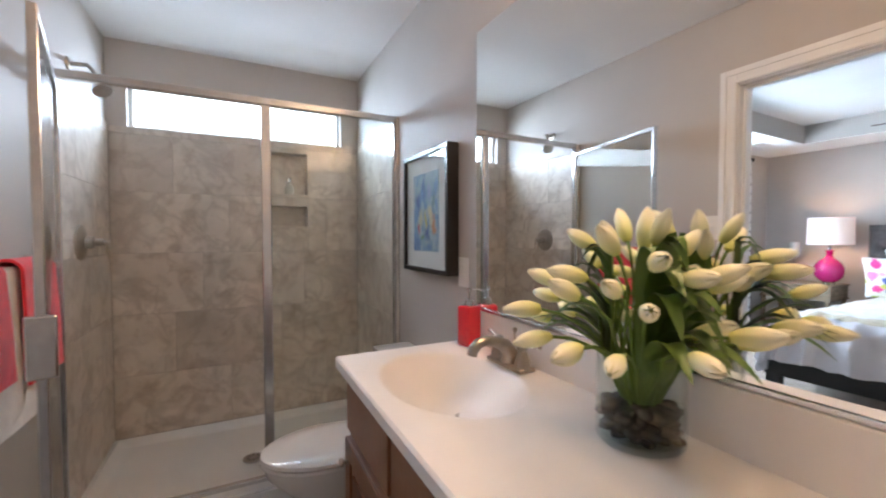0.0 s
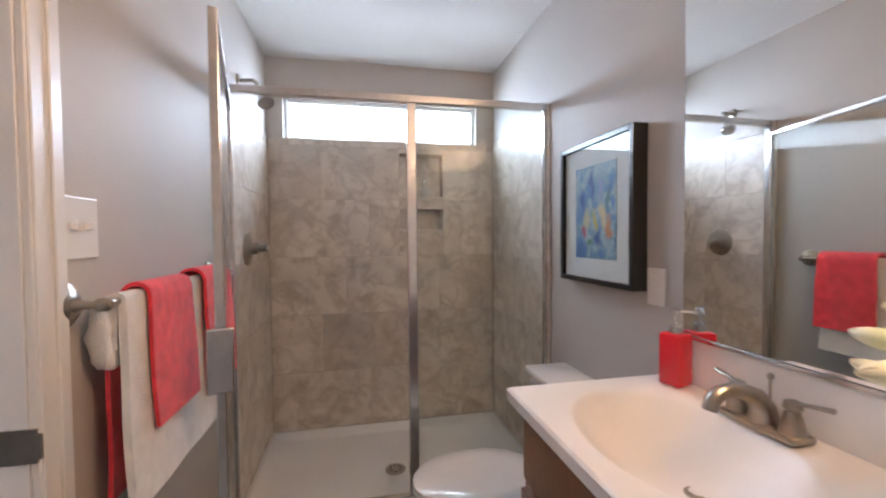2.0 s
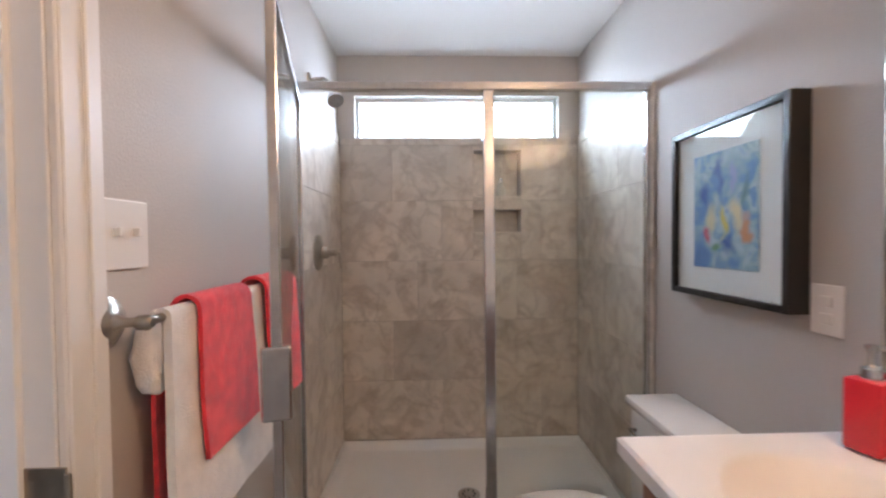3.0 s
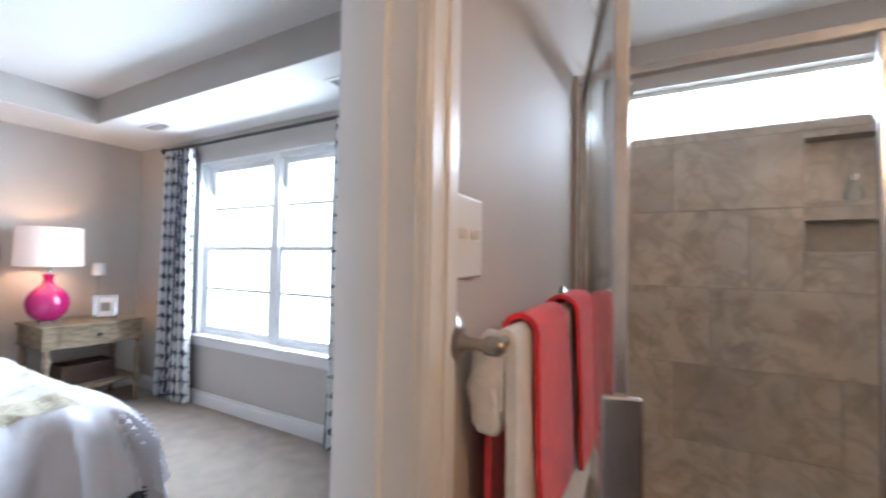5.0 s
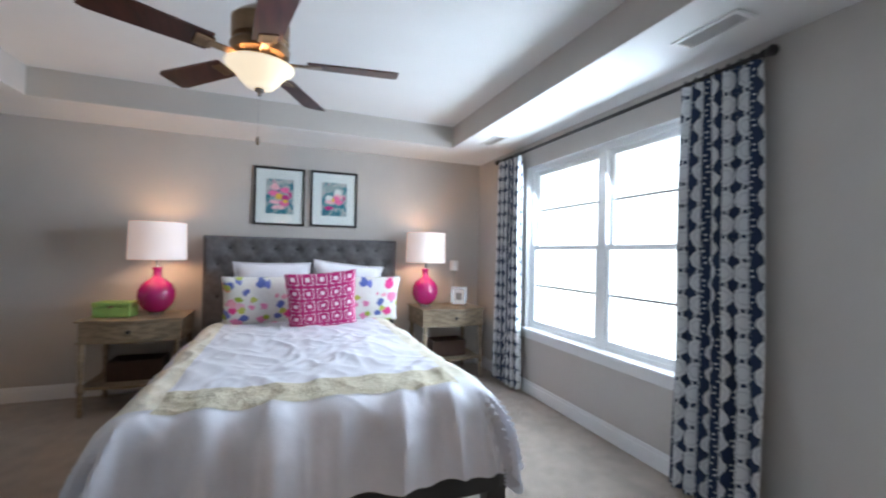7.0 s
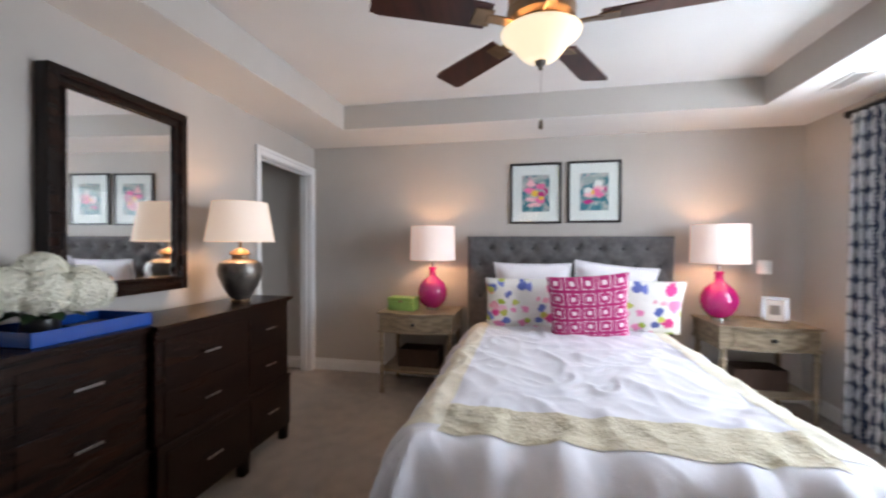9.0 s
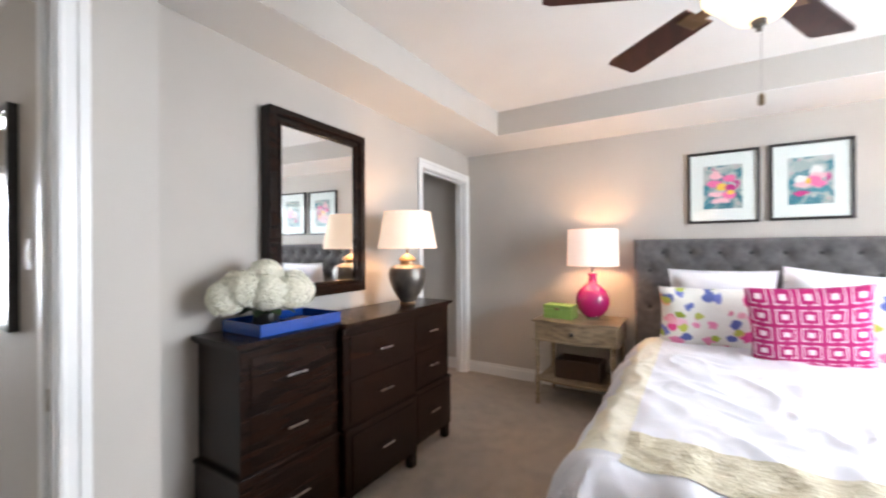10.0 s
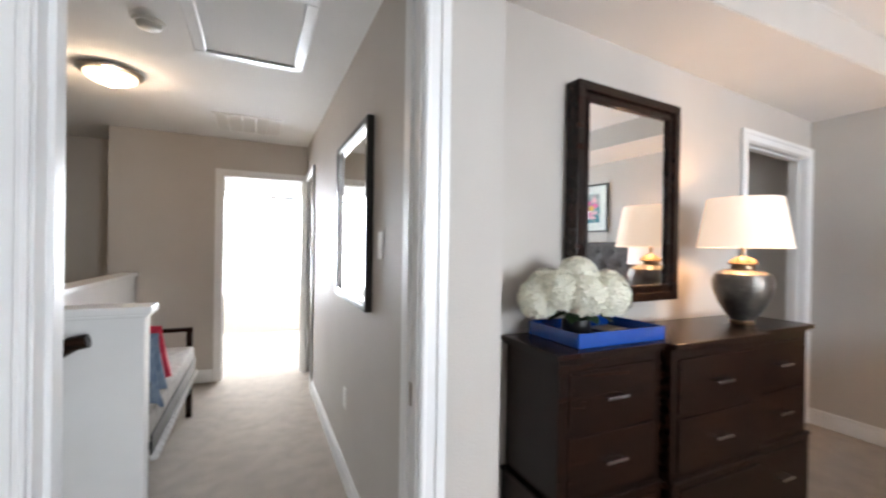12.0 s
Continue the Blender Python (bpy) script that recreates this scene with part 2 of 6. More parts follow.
TILE = tile_material()
GROUT = material("beige_grout", (0.44, 0.40, 0.345), 0.9, scale=20, amount=0.1)
def painting(name, ground, strokes, warp=0.05, soft=0.8):
    """A watercolour: soft patches (u, v, half width, half height, colour) over a mottled ground; u, v in metres from the middle."""
    m = ramp_mat(name, ground, 14, 5, distortion=0.8)
    b, n, l = shader(m)
    tc, no, add = n.new("ShaderNodeTexCoord"), n.new("ShaderNodeTexNoise"), n.new("ShaderNodeVectorMath")
    no.inputs["Scale"].default_value, no.inputs["Detail"].default_value = 16, 4
    add.operation = "MULTIPLY_ADD"
    l.new(tc.outputs["Object"], no.inputs["Vector"])
    l.new(no.outputs["Color"], add.inputs[0])
    add.inputs[1].default_value = (warp, warp, warp)
    l.new(tc.outputs["Object"], add.inputs[2])
    prev = b.inputs["Base Color"].links[0].from_socket
    for u, v, w, h, colour in strokes:
        mp, ln, r, mx = n.new("ShaderNodeMapping"), n.new("ShaderNodeVectorMath"), n.new("ShaderNodeMapRange"), n.new("ShaderNodeMix")
        mp.vector_type = "TEXTURE"
        mp.inputs["Location"].default_value = (u + warp / 2, warp / 2, v + warp / 2)
        mp.inputs["Scale"].default_value = (w, 1000, h)
        ln.operation = "LENGTH"
        l.new(add.outputs[0], mp.inputs[0])
        l.new(mp.outputs[0], ln.inputs[0])
        r.inputs[1].default_value, r.inputs[2].default_value = 1.1, soft
        l.new(ln.outputs["Value"], r.inputs[0])
        mx.data_type = "RGBA"
        l.new(r.outputs[0], mx.inputs[0])
        l.new(prev, mx.inputs[6])
        mx.inputs[7].default_value = (*colour, 1)
        prev = mx.outputs[2]
    l.new(prev, b.inputs["Base Color"])
    return m


PINK, ROSE, DEEP, GOLD, WHITE_ = (0.85, 0.16, 0.36), (0.88, 0.45, 0.52), (0.55, 0.02, 0.20), (0.85, 0.50, 0.06), (0.78, 0.74, 0.72)
TEAL, SLATE, GREY = (0.03, 0.20, 0.26), (0.04, 0.06, 0.13), (0.33, 0.38, 0.38)
PRINT_GROUND = [(0.0, SLATE), (0.42, TEAL), (0.5, GREY), (0.58, (0.5, 0.5, 0.48)), (0.66, DEEP), (1.0, TEAL)]
ABSTRACT = painting("pink_flower_print", PRINT_GROUND, [(-0.05, 0.10, 0.045, 0.035, ROSE), (0.04, 0.07, 0.05, 0.03, PINK), (-0.06, 0.03, 0.06, 0.03, PINK), (0.0, 0.0, 0.05, 0.03, GOLD), (0.06, -0.01, 0.04, 0.03, DEEP), (-0.05, -0.06, 0.055, 0.03, ROSE), (0.04, -0.07, 0.05, 0.04, PINK), (0.055, -0.045, 0.03, 0.02, GOLD), (-0.02, -0.12, 0.07, 0.022, ROSE)])
ABSTRACT_B = painting("pink_waterlily_print", PRINT_GROUND, [(-0.05, 0.12, 0.05, 0.04, GREY), (0.03, 0.07, 0.045, 0.05, WHITE_), (0.045, 0.03, 0.06, 0.03, ROSE), (0.02, 0.0, 0.05, 0.035, PINK), (-0.06, 0.01, 0.045, 0.03, WHITE_), (-0.05, -0.025, 0.055, 0.022, ROSE), (0.05, -0.03, 0.05, 0.025, PINK), (-0.01, -0.005, 0.02, 0.02, GOLD), (0.0, -0.08, 0.08, 0.02, TEAL), (-0.05, -0.10, 0.05, 0.02, DEEP)])
BLUE_A, BLUE_B = (0.03, 0.09, 0.34), (0.12, 0.26, 0.52)
WATERCOLOUR = painting("blue_watercolour_print", [(0.0, BLUE_A), (0.40, BLUE_B), (0.5, (0.28, 0.42, 0.50)), (0.58, (0.45, 0.56, 0.62)), (0.66, BLUE_B), (1.0, BLUE_A)], [(-0.02, 0.11, 0.016, 0.07, BLUE_A), (0.035, 0.09, 0.014, 0.05, (0.32, 0.36, 0.62)), (-0.085, 0.05, 0.022, 0.05, BLUE_A), (0.09, 0.04, 0.02, 0.06, (0.10, 0.22, 0.24)), (-0.055, -0.02, 0.03, 0.05, (0.62, 0.56, 0.34)), (0.055, -0.02, 0.032, 0.055, (0.70, 0.60, 0.36)), (0.0, -0.04, 0.014, 0.06, (0.60, 0.50, 0.08)), (-0.07, -0.075, 0.02, 0.035, (0.50, 0.08, 0.12)), (0.085, -0.06, 0.016, 0.04, (0.58, 0.25, 0.10)), (0.02, -0.11, 0.03, 0.03, BLUE_A), (-0.03, -0.12, 0.03, 0.02, (0.12, 0.28, 0.14))], 0.09, 0.35)
BAND = ramp_mat("champagne_embroidery", [(0.3, (0.40, 0.35, 0.22)), (0.5, (0.62, 0.57, 0.43)), (0.7, (0.74, 0.71, 0.6))], 60, 4, 0.7, distortion=1.2, bump=0.8, stretch=(1.6, 0.35, 1))
BAND_PALE = material("pale_champagne_sateen", (0.70, 0.66, 0.52), 0.5, scale=30, amount=0.06, bump=0.3, bump_scale=60, sheen=0.3)


def petals_on_white(name):
    """White cloth with scattered flower heads and leaves in several colours."""
    m = material(name, (0.80, 0.79, 0.74), 0.85, scale=10, amount=0.02, bump=0.3, bump_scale=30, sheen=0.2)
    b, n, l = shader(m)
    tc = n.new("ShaderNodeTexCoord")
    warp = n.new("ShaderNodeTexNoise")
    warp.inputs["Scale"].default_value = 22
    l.new(tc.outputs["Object"], warp.inputs["Vector"])
    wv = n.new("ShaderNodeVectorMath")
    wv.operation = "MULTIPLY_ADD"
    l.new(warp.outputs["Color"], wv.inputs[0])
    wv.inputs[1].default_value = (0.06, 0.06, 0.06)
    l.new(tc.outputs["Object"], wv.inputs[2])
    prev = b.inputs["Base Color"].links[0].from_socket
    for scale, size, seed, cols in ((8.5, 0.37, 0.0, [(0.75, 0.05, 0.25), (0.8, 0.25, 0.45), (0.16, 0.20, 0.55), (0.82, 0.42, 0.22)]), (7.2, 0.25, 7.7, [(0.22, 0.26, 0.60), (0.82, 0.50, 0.60), (0.10, 0.14, 0.42), (0.84, 0.40, 0.50)]), (9, 0.27, 3.3, [(0.35, 0.45, 0.04), (0.5, 0.55, 0.1), (0.1, 0.25, 0.5), (0.6, 0.6, 0.1)])):
        mp = n.new("ShaderNodeMapping")
        mp.inputs["Location"].default_value = (seed, seed * 2, seed)
        mp.inputs["Scale"].default_value = (1, 0.2, 1)
        l.new(wv.outputs[0], mp.inputs[0])
        v = n.new("ShaderNodeTexVoronoi")
        v.inputs["Scale"].default_value = scale
        l.new(mp.outputs[0], v.inputs["Vector"])
        r = n.new("ShaderNodeMapRange")
        r.inputs[1].default_value, r.inputs[2].default_value = size + 0.05, size
        l.new(v.outputs["Distance"], r.inputs[0])
        sep = n.new("ShaderNodeSeparateColor")
        l.new(v.outputs["Color"], sep.inputs[0])
        cr = n.new("ShaderNodeValToRGB")
        cr.color_ramp.interpolation = "CONSTANT"
        for i, c in enumerate(cols):
            e = cr.color_ramp.elements[i] if i < 2 else cr.color_ramp.elements.new(i / 4)
            e.position, e.color = i / 4, (*c, 1)
        l.new(sep.outputs[0], cr.inputs[0])
        keep = n.new("ShaderNodeMath")
        keep.operation = "GREATER_THAN"
        keep.inputs[1].default_value = 0.15
        l.new(sep.outputs[1], keep.inputs[0])
        mu = n.new("ShaderNodeMath")
        mu.operation = "MULTIPLY"
        l.new(keep.outputs[0], mu.inputs[0])
        l.new(r.outputs[0], mu.inputs[1])
        mx = n.new("ShaderNodeMix")
        mx.data_type = "RGBA"
        l.new(mu.outputs[0], mx.inputs[0])
        l.new(prev, mx.inputs[6])
        l.new(cr.outputs[0], mx.inputs[7])
        prev = mx.outputs[2]
    l.new(prev, b.inputs["Base Color"])
    return m


FLORAL = petals_on_white("floral_cotton")


def lattice(name, ground, ink, px, pz, axis_u):
    """A printed lattice of ovals and bars: u runs along the cloth, z up. Colours by arithmetic on the object's coordinates."""
    m = material(name, ground, 0.85, bump=0.2, bump_scale=200)
    b, n, l = shader(m)

    def math_node(op, a, c=None, d=None):
        q = n.new("ShaderNodeMath")
        q.operation = op
        for i, v in enumerate((a, c, d)):
            if v is None:
                continue
            if isinstance(v, (int, float)):
                q.inputs[i].default_value = v
            else:
                l.new(v, q.inputs[i])
        return q.outputs[0]
    uv = n.new("ShaderNodeUVMap")
    sp = n.new("ShaderNodeSeparateXYZ")
    l.new(uv.outputs[0], sp.inputs[0])
    sway = n.new("ShaderNodeTexNoise")
    sway.inputs["Scale"].default_value = 22
    l.new(uv.outputs[0], sway.inputs["Vector"])
    amount = 0.008 if axis_u == "oval" else 0.004
    shift_u = math_node("MULTIPLY", math_node("SUBTRACT", sway.outputs[0], 0.5), amount * 2)
    u = math_node("MULTIPLY", math_node("ADD", sp.outputs[0], shift_u), 1 / px)
    v = math_node("MULTIPLY", math_node("SUBTRACT", sp.outputs[1], shift_u), 1 / pz)
    fu = math_node("SUBTRACT", math_node("FRACT", u), 0.5)
    fv = math_node("SUBTRACT", math_node("FRACT", v), 0.5)
    # ring of an oval
    rr = math_node("SQRT", math_node("ADD", math_node("POWER", math_node("MULTIPLY", fu, 1.0), 2.0), math_node("POWER", math_node("MULTIPLY", fv, 0.85), 2.0)))
    if axis_u == "square":
        sq = math_node("MAXIMUM", math_node("ABSOLUTE", fu), math_node("ABSOLUTE", fv))
        core = math_node("LESS_THAN", sq, 0.14)
        line = math_node("LESS_THAN", math_node("ABSOLUTE", math_node("SUBTRACT", sq, 0.36)), 0.026)
        gap = math_node("LESS_THAN", math_node("ABSOLUTE", fu), 0.08)
        ink_f = math_node("SUBTRACT", 1.0, math_node("MAXIMUM", core, math_node("MULTIPLY", line, math_node("SUBTRACT", 1.0, gap))))
        mx = n.new("ShaderNodeMix")
        mx.data_type = "RGBA"
        mx.inputs[6].default_value, mx.inputs[7].default_value = (*ground, 1), (*ink, 1)
        l.new(ink_f, mx.inputs[0])
        l.new(mx.outputs[2], b.inputs["Base Color"])
        return m
    # ovals in columns, every other column half a step lower, joined by thin ties
    shift = math_node("MULTIPLY", math_node("FRACT", math_node("MULTIPLY", math_node("FLOOR", u), 0.5)), 1.0)
    fs = math_node("SUBTRACT", math_node("FRACT", math_node("ADD", v, shift)), 0.5)
    au, av = math_node("ABSOLUTE", fu), math_node("ABSOLUTE", fs)
    oval = math_node("SQRT", math_node("ADD", math_node("POWER", math_node("MULTIPLY", fu, 1.15), 2.0), math_node("POWER", math_node("MULTIPLY", fs, 0.88), 2.0)))
    ring = math_node("GREATER_THAN", oval, 0.37)
    tie = math_node("MULTIPLY", math_node("LESS_THAN", math_node("ABSOLUTE", math_node("SUBTRACT", au, 0.10)), 0.035), math_node("GREATER_THAN", av, 0.38))
    cross = math_node("MULTIPLY", math_node("GREATER_THAN", au, 0.40), math_node("LESS_THAN", math_node("ABSOLUTE", math_node("SUBTRACT", av, 0.12)), 0.035))
    core = math_node("LESS_THAN", math_node("ABSOLUTE", math_node("SUBTRACT", oval, 0.235)), 0.022)
    pale = math_node("MAXIMUM", tie, cross)
    ring = math_node("MAXIMUM", ring, math_node("MULTIPLY", core, 0.25))
    fac = math_node("MULTIPLY", ring, math_node("SUBTRACT", 1.0, pale))
    mx = n.new("ShaderNodeMix")
    mx.data_type = "RGBA"
    mx.inputs[6].default_value = (*ground, 1)
    mx.inputs[7].default_value = (*ink, 1)
    l.new(fac, mx.inputs[0])
    l.new(mx.outputs[2], b.inputs["Base Color"])
    return m


CURTAIN = lattice("navy_lattice_curtain", (0.78, 0.80, 0.81), (0.018, 0.036, 0.085), 0.075, 0.125, "oval")
PINKWEAVE = lattice("magenta_lattice_cushion", (0.80, 0.66, 0.72), (0.42, 0.010, 0.13), 0.12, 0.12, "square")

# ---- builders ----
def part(name, bm, mat, parent=None, label="", smooth=False, kind=""):
    """One mesh object from bm under parent (or at top level)."""
    me = bpy.data.meshes.new(name)
    bmesh.ops.recalc_face_normals(bm, faces=bm.faces)
    if smooth:
        for f in bm.faces:
            f.smooth = True
    bm.to_mesh(me)
    bm.free()
    me.materials.append(mat)
    if smooth:
        me.set_sharp_from_angle(angle=radians(40))
    ob = new(name, me)
    if parent is not None:
        ob.parent = parent
    return tagged(ob, label, kind=kind)


def thing(name, loc, label, category, group="", rz=0.0):
    e = new(name)
    e.empty_display_size = 0.1
    e.matrix_world = pose(*loc, 0, 0, rz)
    return tagged(e, label, category, group)


def box(bm, x0, x1, y0, y1, z0, z1, bevel=0.0, seg=2):
    r = bmesh.ops.create_cube(bm, size=1, matrix=Matrix.Translation(((x0 + x1) / 2, (y0 + y1) / 2, (z0 + z1) / 2)) @ Matrix.Diagonal((abs(x1 - x0), abs(y1 - y0), abs(z1 - z0), 1)))
    if bevel:
        es = {e for v in r["verts"] for e in v.link_edges}
        bmesh.ops.bevel(bm, geom=list(es), offset=bevel, segments=seg, affect="EDGES", profile=0.5)
    return bm


def boxes(*rows, bevel=0.0):
    bm = bmesh.new()
    for r in rows:
        box(bm, *r, bevel=bevel)
    return bm


def lathe(profile, seg=32, sx=1.0, sy=1.0, cx=0.0, cy=0.0, bm=None, cap=True):
    """profile: (radius, z) from bottom to top."""
    bm = bm or bmesh.new()
    rings = []
    for r, z in profile:
        if r < 1e-5:
            rings.append([bm.verts.new((cx, cy, z))])
        else:
            rings.append([bm.verts.new((cx + r * sx * math.cos(a), cy + r * sy * math.sin(a), z)) for a in (2 * math.pi * i / seg for i in range(seg))])
    for a, b in zip(rings, rings[1:]):
        for i in range(seg):
            j = (i + 1) % seg
            if len(a) == 1 and len(b) == 1:
                continue
            if len(a) == 1:
                bm.faces.new((a[0], b[i], b[j]))
            elif len(b) == 1:
                bm.faces.new((a[i], a[j], b[0]))
            else:
                bm.faces.new((a[i], a[j], b[j], b[i]))
    if cap:
        for rg in (rings[0], rings[-1]):
            if len(rg) > 2:
                bm.faces.new(rg)
    return bm


def tube(bm, pts, radii, seg=8, flat=1.0):
    """A tube along points; flat squeezes it to a strap."""
    pts = [Vector(p) for p in pts]
    if isinstance(radii, (int, float)):
        radii = [radii] * len(pts)
    rings = []
    up = Vector((0, 0, 1))
    for i, p in enumerate(pts):
        d = (pts[min(i + 1, len(pts) - 1)] - pts[max(i - 1, 0)]).normalized()
        s = d.cross(up)
        if s.length < 0.05:
            s = d.cross(Vector((0, 1, 0)))
        s.normalize()
        u = s.cross(d).normalized()
        rings.append([bm.verts.new(p + radii[i] * (math.cos(a) * s + flat * math.sin(a) * u)) for a in (2 * math.pi * k / seg for k in range(seg))])
    for a, b in zip(rings, rings[1:]):
        for k in range(seg):
            bm.faces.new((a[k], a[(k + 1) % seg], b[(k + 1) % seg], b[k]))
    bm.faces.new(rings[0])
    bm.faces.new(rings[-1])
    return bm


def sheet(fn, nu, nv, thick=0.0, uvs=None, closed=False):
    """A grid surface fn(u, v), u and v from 0 to 1, with an optional thickness and UVs in metres."""
    bm = bmesh.new()
    vs = [[bm.verts.new(fn(i / nu, j / nv)) for j in range(nv + 1)] for i in range(nu + 1)]
    lay = bm.loops.layers.uv.new("UVMap") if uvs else None
    for i in range(nu):
        for j in range(nv):
            f = bm.faces.new((vs[i][j], vs[i + 1][j], vs[i + 1][j + 1], vs[i][j + 1]))
            if uvs:
                for lp, (a, b) in zip(f.loops, ((i, j), (i + 1, j), (i + 1, j + 1), (i, j + 1))):
                    lp[lay].uv = (a / nu * uvs[0], b / nv * uvs[1])
    if thick:
        bmesh.ops.recalc_face_normals(bm, faces=bm.faces)
        bmesh.ops.solidify(bm, geom=bm.faces[:], thickness=thick)
    return bm


def structure(name, bm, mat, label="", smooth=False):
    return part(name, bm, mat, None, label, smooth, "structure")


# ---- structure ----
BX, NY, HX = 1.47, 4.56, -4.73
FZ = -0.08
T = 0.12
H = 2.44
# window openings
WB = (-3.62, -1.60, 0.56, 2.20)
WS = (0.10, 1.345, 1.94, 2.20)
structure("wall_north", boxes(
    (HX - T, WB[0], NY, NY + 0.16, FZ, 2.75), (WB[1], 0, NY, NY + 0.16, FZ, 2.75), (WB[0], WB[1], NY, NY + 0.16, FZ, WB[2]), (WB[0], WB[1], NY, NY + 0.16, WB[3], 2.75)),
    WALL, "greige painted bedroom window wall")
structure("wall_shower", boxes(
    (0, WS[0], NY, NY + 0.16, FZ, 2.75), (WS[1], BX, NY, NY + 0.16, FZ, 2.75), (WS[0], WS[1], NY, NY + 0.16, WS[3], 2.75),
    (WS[0], 0.815, NY, NY + 0.16, FZ, WS[2]), (1.113, WS[1], NY, NY + 0.16, FZ, WS[2]), (0.815, 1.113, NY, NY + 0.16, FZ, 1.365), (0.815, 1.113, NY, NY + 0.16, 1.505, 1.582),
    (0.815, 1.113, NY, NY + 0.16, 1.868, WS[2]), (0.815, 1.113, NY + 0.09, NY + 0.16, 1.365, 1.505), (0.815, 1.113, NY + 0.09, NY + 0.16, 1.582, 1.868)),
    WALL, "greige painted wall above the shower tiles")
DY0, DY1, DZ = 1.92, 2.69, 2.05
structure("wall_bathroom_west", boxes((-T, 0, DY1, NY, FZ, H), (-T, 0, DY0, DY1, DZ, H), (-0.05, 0, 0.9, DY0, FZ, H)), WALL, "greige painted partition with a doorway")
structure("wall_bathroom_east", boxes((BX, BX + T, 0.78, NY, FZ, 2.75)), WALL, "greige painted vanity wall")
structure("wall_bathroom_south", boxes((0, BX, 0.78, 0.9, FZ, H)), WALL, "greige painted wall")
structure("wall_headboard", boxes((HX - T, HX, -T, NY, FZ, 2.75)), WALL, "greige painted wall behind the bed")
# the dresser wall stands slightly out of square; it is laid out along x and then turned about its start
CX0, CX1, CZ = -3.255, -2.25, 2.13
SKEW = pose(-1.4, 0, 0, 0, 0, 5)
wall = structure("wall_dresser", boxes((-3.46, CX0, -T, 0, FZ, H), (CX0, CX1, -T, 0, CZ, H), (CX1, 0.28, -T, 0, FZ, H)), WALL, "greige painted wall behind the dresser")
wall.matrix_world = SKEW
HD0, HD1 = -0.877, -0.142
structure("wall_hall_door", boxes((-1.0 - T, HD0, 0.45, 0.57, FZ, H), (HD1, 0.0, 0.45, 0.57, FZ, H), (HD0, HD1, 0.45, 0.57, DZ, H), (-0.05, 0, 0.57, 0.9, FZ, H)), WALL, "greige painted wall with the hall doorway")
structure("wall_hall_west", boxes((-1.0 - T, -1.0, -2.62, 0.45, FZ, H), (-1.0 - T, -1.0, -3.25, -2.62, DZ, H)), WALL, "greige painted hall wall")
ED0, ED1 = -0.96, -0.17
structure("wall_hall_end", boxes((-2.2, ED0, -3.37, -3.25, FZ, H), (ED1, 0.66, -3.37, -3.25, FZ, H), (ED0, ED1, -3.37, -3.25, DZ, H)), WALL, "greige painted wall at the end of the hall")
structure("wall_stair", boxes((0.66, 0.78, -3.9, -3.25, FZ, 2.75), (0.66, 2.4, -4.02, -3.9, -0.6, 2.75), (2.4, 2.52, -4.02, 0.9, -0.6, 2.75), (BX, 2.4, 0.78, 0.9, -0.6, 2.75), (0, BX, 0.66, 0.78, -0.6, H)), WALL, "greige painted stairwell wall")
# back wall's depth is made up, set close to bounce light onto the side
structure("wall_closet", boxes((HX - T, -2.6, -1.12, -1.0, FZ, H), (-2.72, -2.6, -1.0, -T, FZ, H), (HX - T, HX, -1.0, -T, FZ, H)), WALL, "dim greige closet wall")
structure("wall_side_room", boxes((-2.32, -2.2, -5.8, -2.3, FZ, H), (-2.2, -1.12, -2.42, -2.3, FZ, H)), WALL, "greige painted wall beyond the side doorway")
structure("wall_far_room", boxes((-2.2, -1.55, -5.8, -5.68, FZ, H), (0.35, 0.9, -5.8, -5.68, FZ, H), (-1.55, 0.35, -5.8, -5.68, FZ, 0.55), (-1.55, 0.35, -5.8, -5.68, 2.2, H), (0.78, 0.9, -5.68, -3.9, FZ, H)), WALL, "pale painted window wall of the far room")
# unseen strip added to close the south side below the roof slab
structure("wall_unseen_upper", boxes((HX - T, 2.52, -6.0, -5.8, 2.2, 2.75)), WALL, "plain upper wall, unseen, added behind the far room")

structure("floor", boxes((HX - T, -0.06, 0, NY + 0.16, FZ - 0.1, FZ), (-0.06, 0, 0, 0.9, FZ - 0.1, FZ), (HX - T, -1.0, -1.5, 0, FZ - 0.1, FZ), (-1.0, 0.55, -5.8, 0, FZ - 0.1, FZ), (-2.32, -1.0, -5.8, -1.5, FZ - 0.1, FZ), (0.55, 0.9, -5.8, -3.25, FZ - 0.1, FZ)), CARPET, "soft beige cut-pile carpet")
structure("floor_bathroom", boxes((-0.06, BX, 0.9, NY, FZ - 0.1, FZ)), VINYL, "pale grey vinyl bathroom floor")
structure("floor_stairwell", boxes((0.55, 2.52, -4.02, 0.9, -0.7, -0.6)), CARPET, "beige carpet on the stair landing")

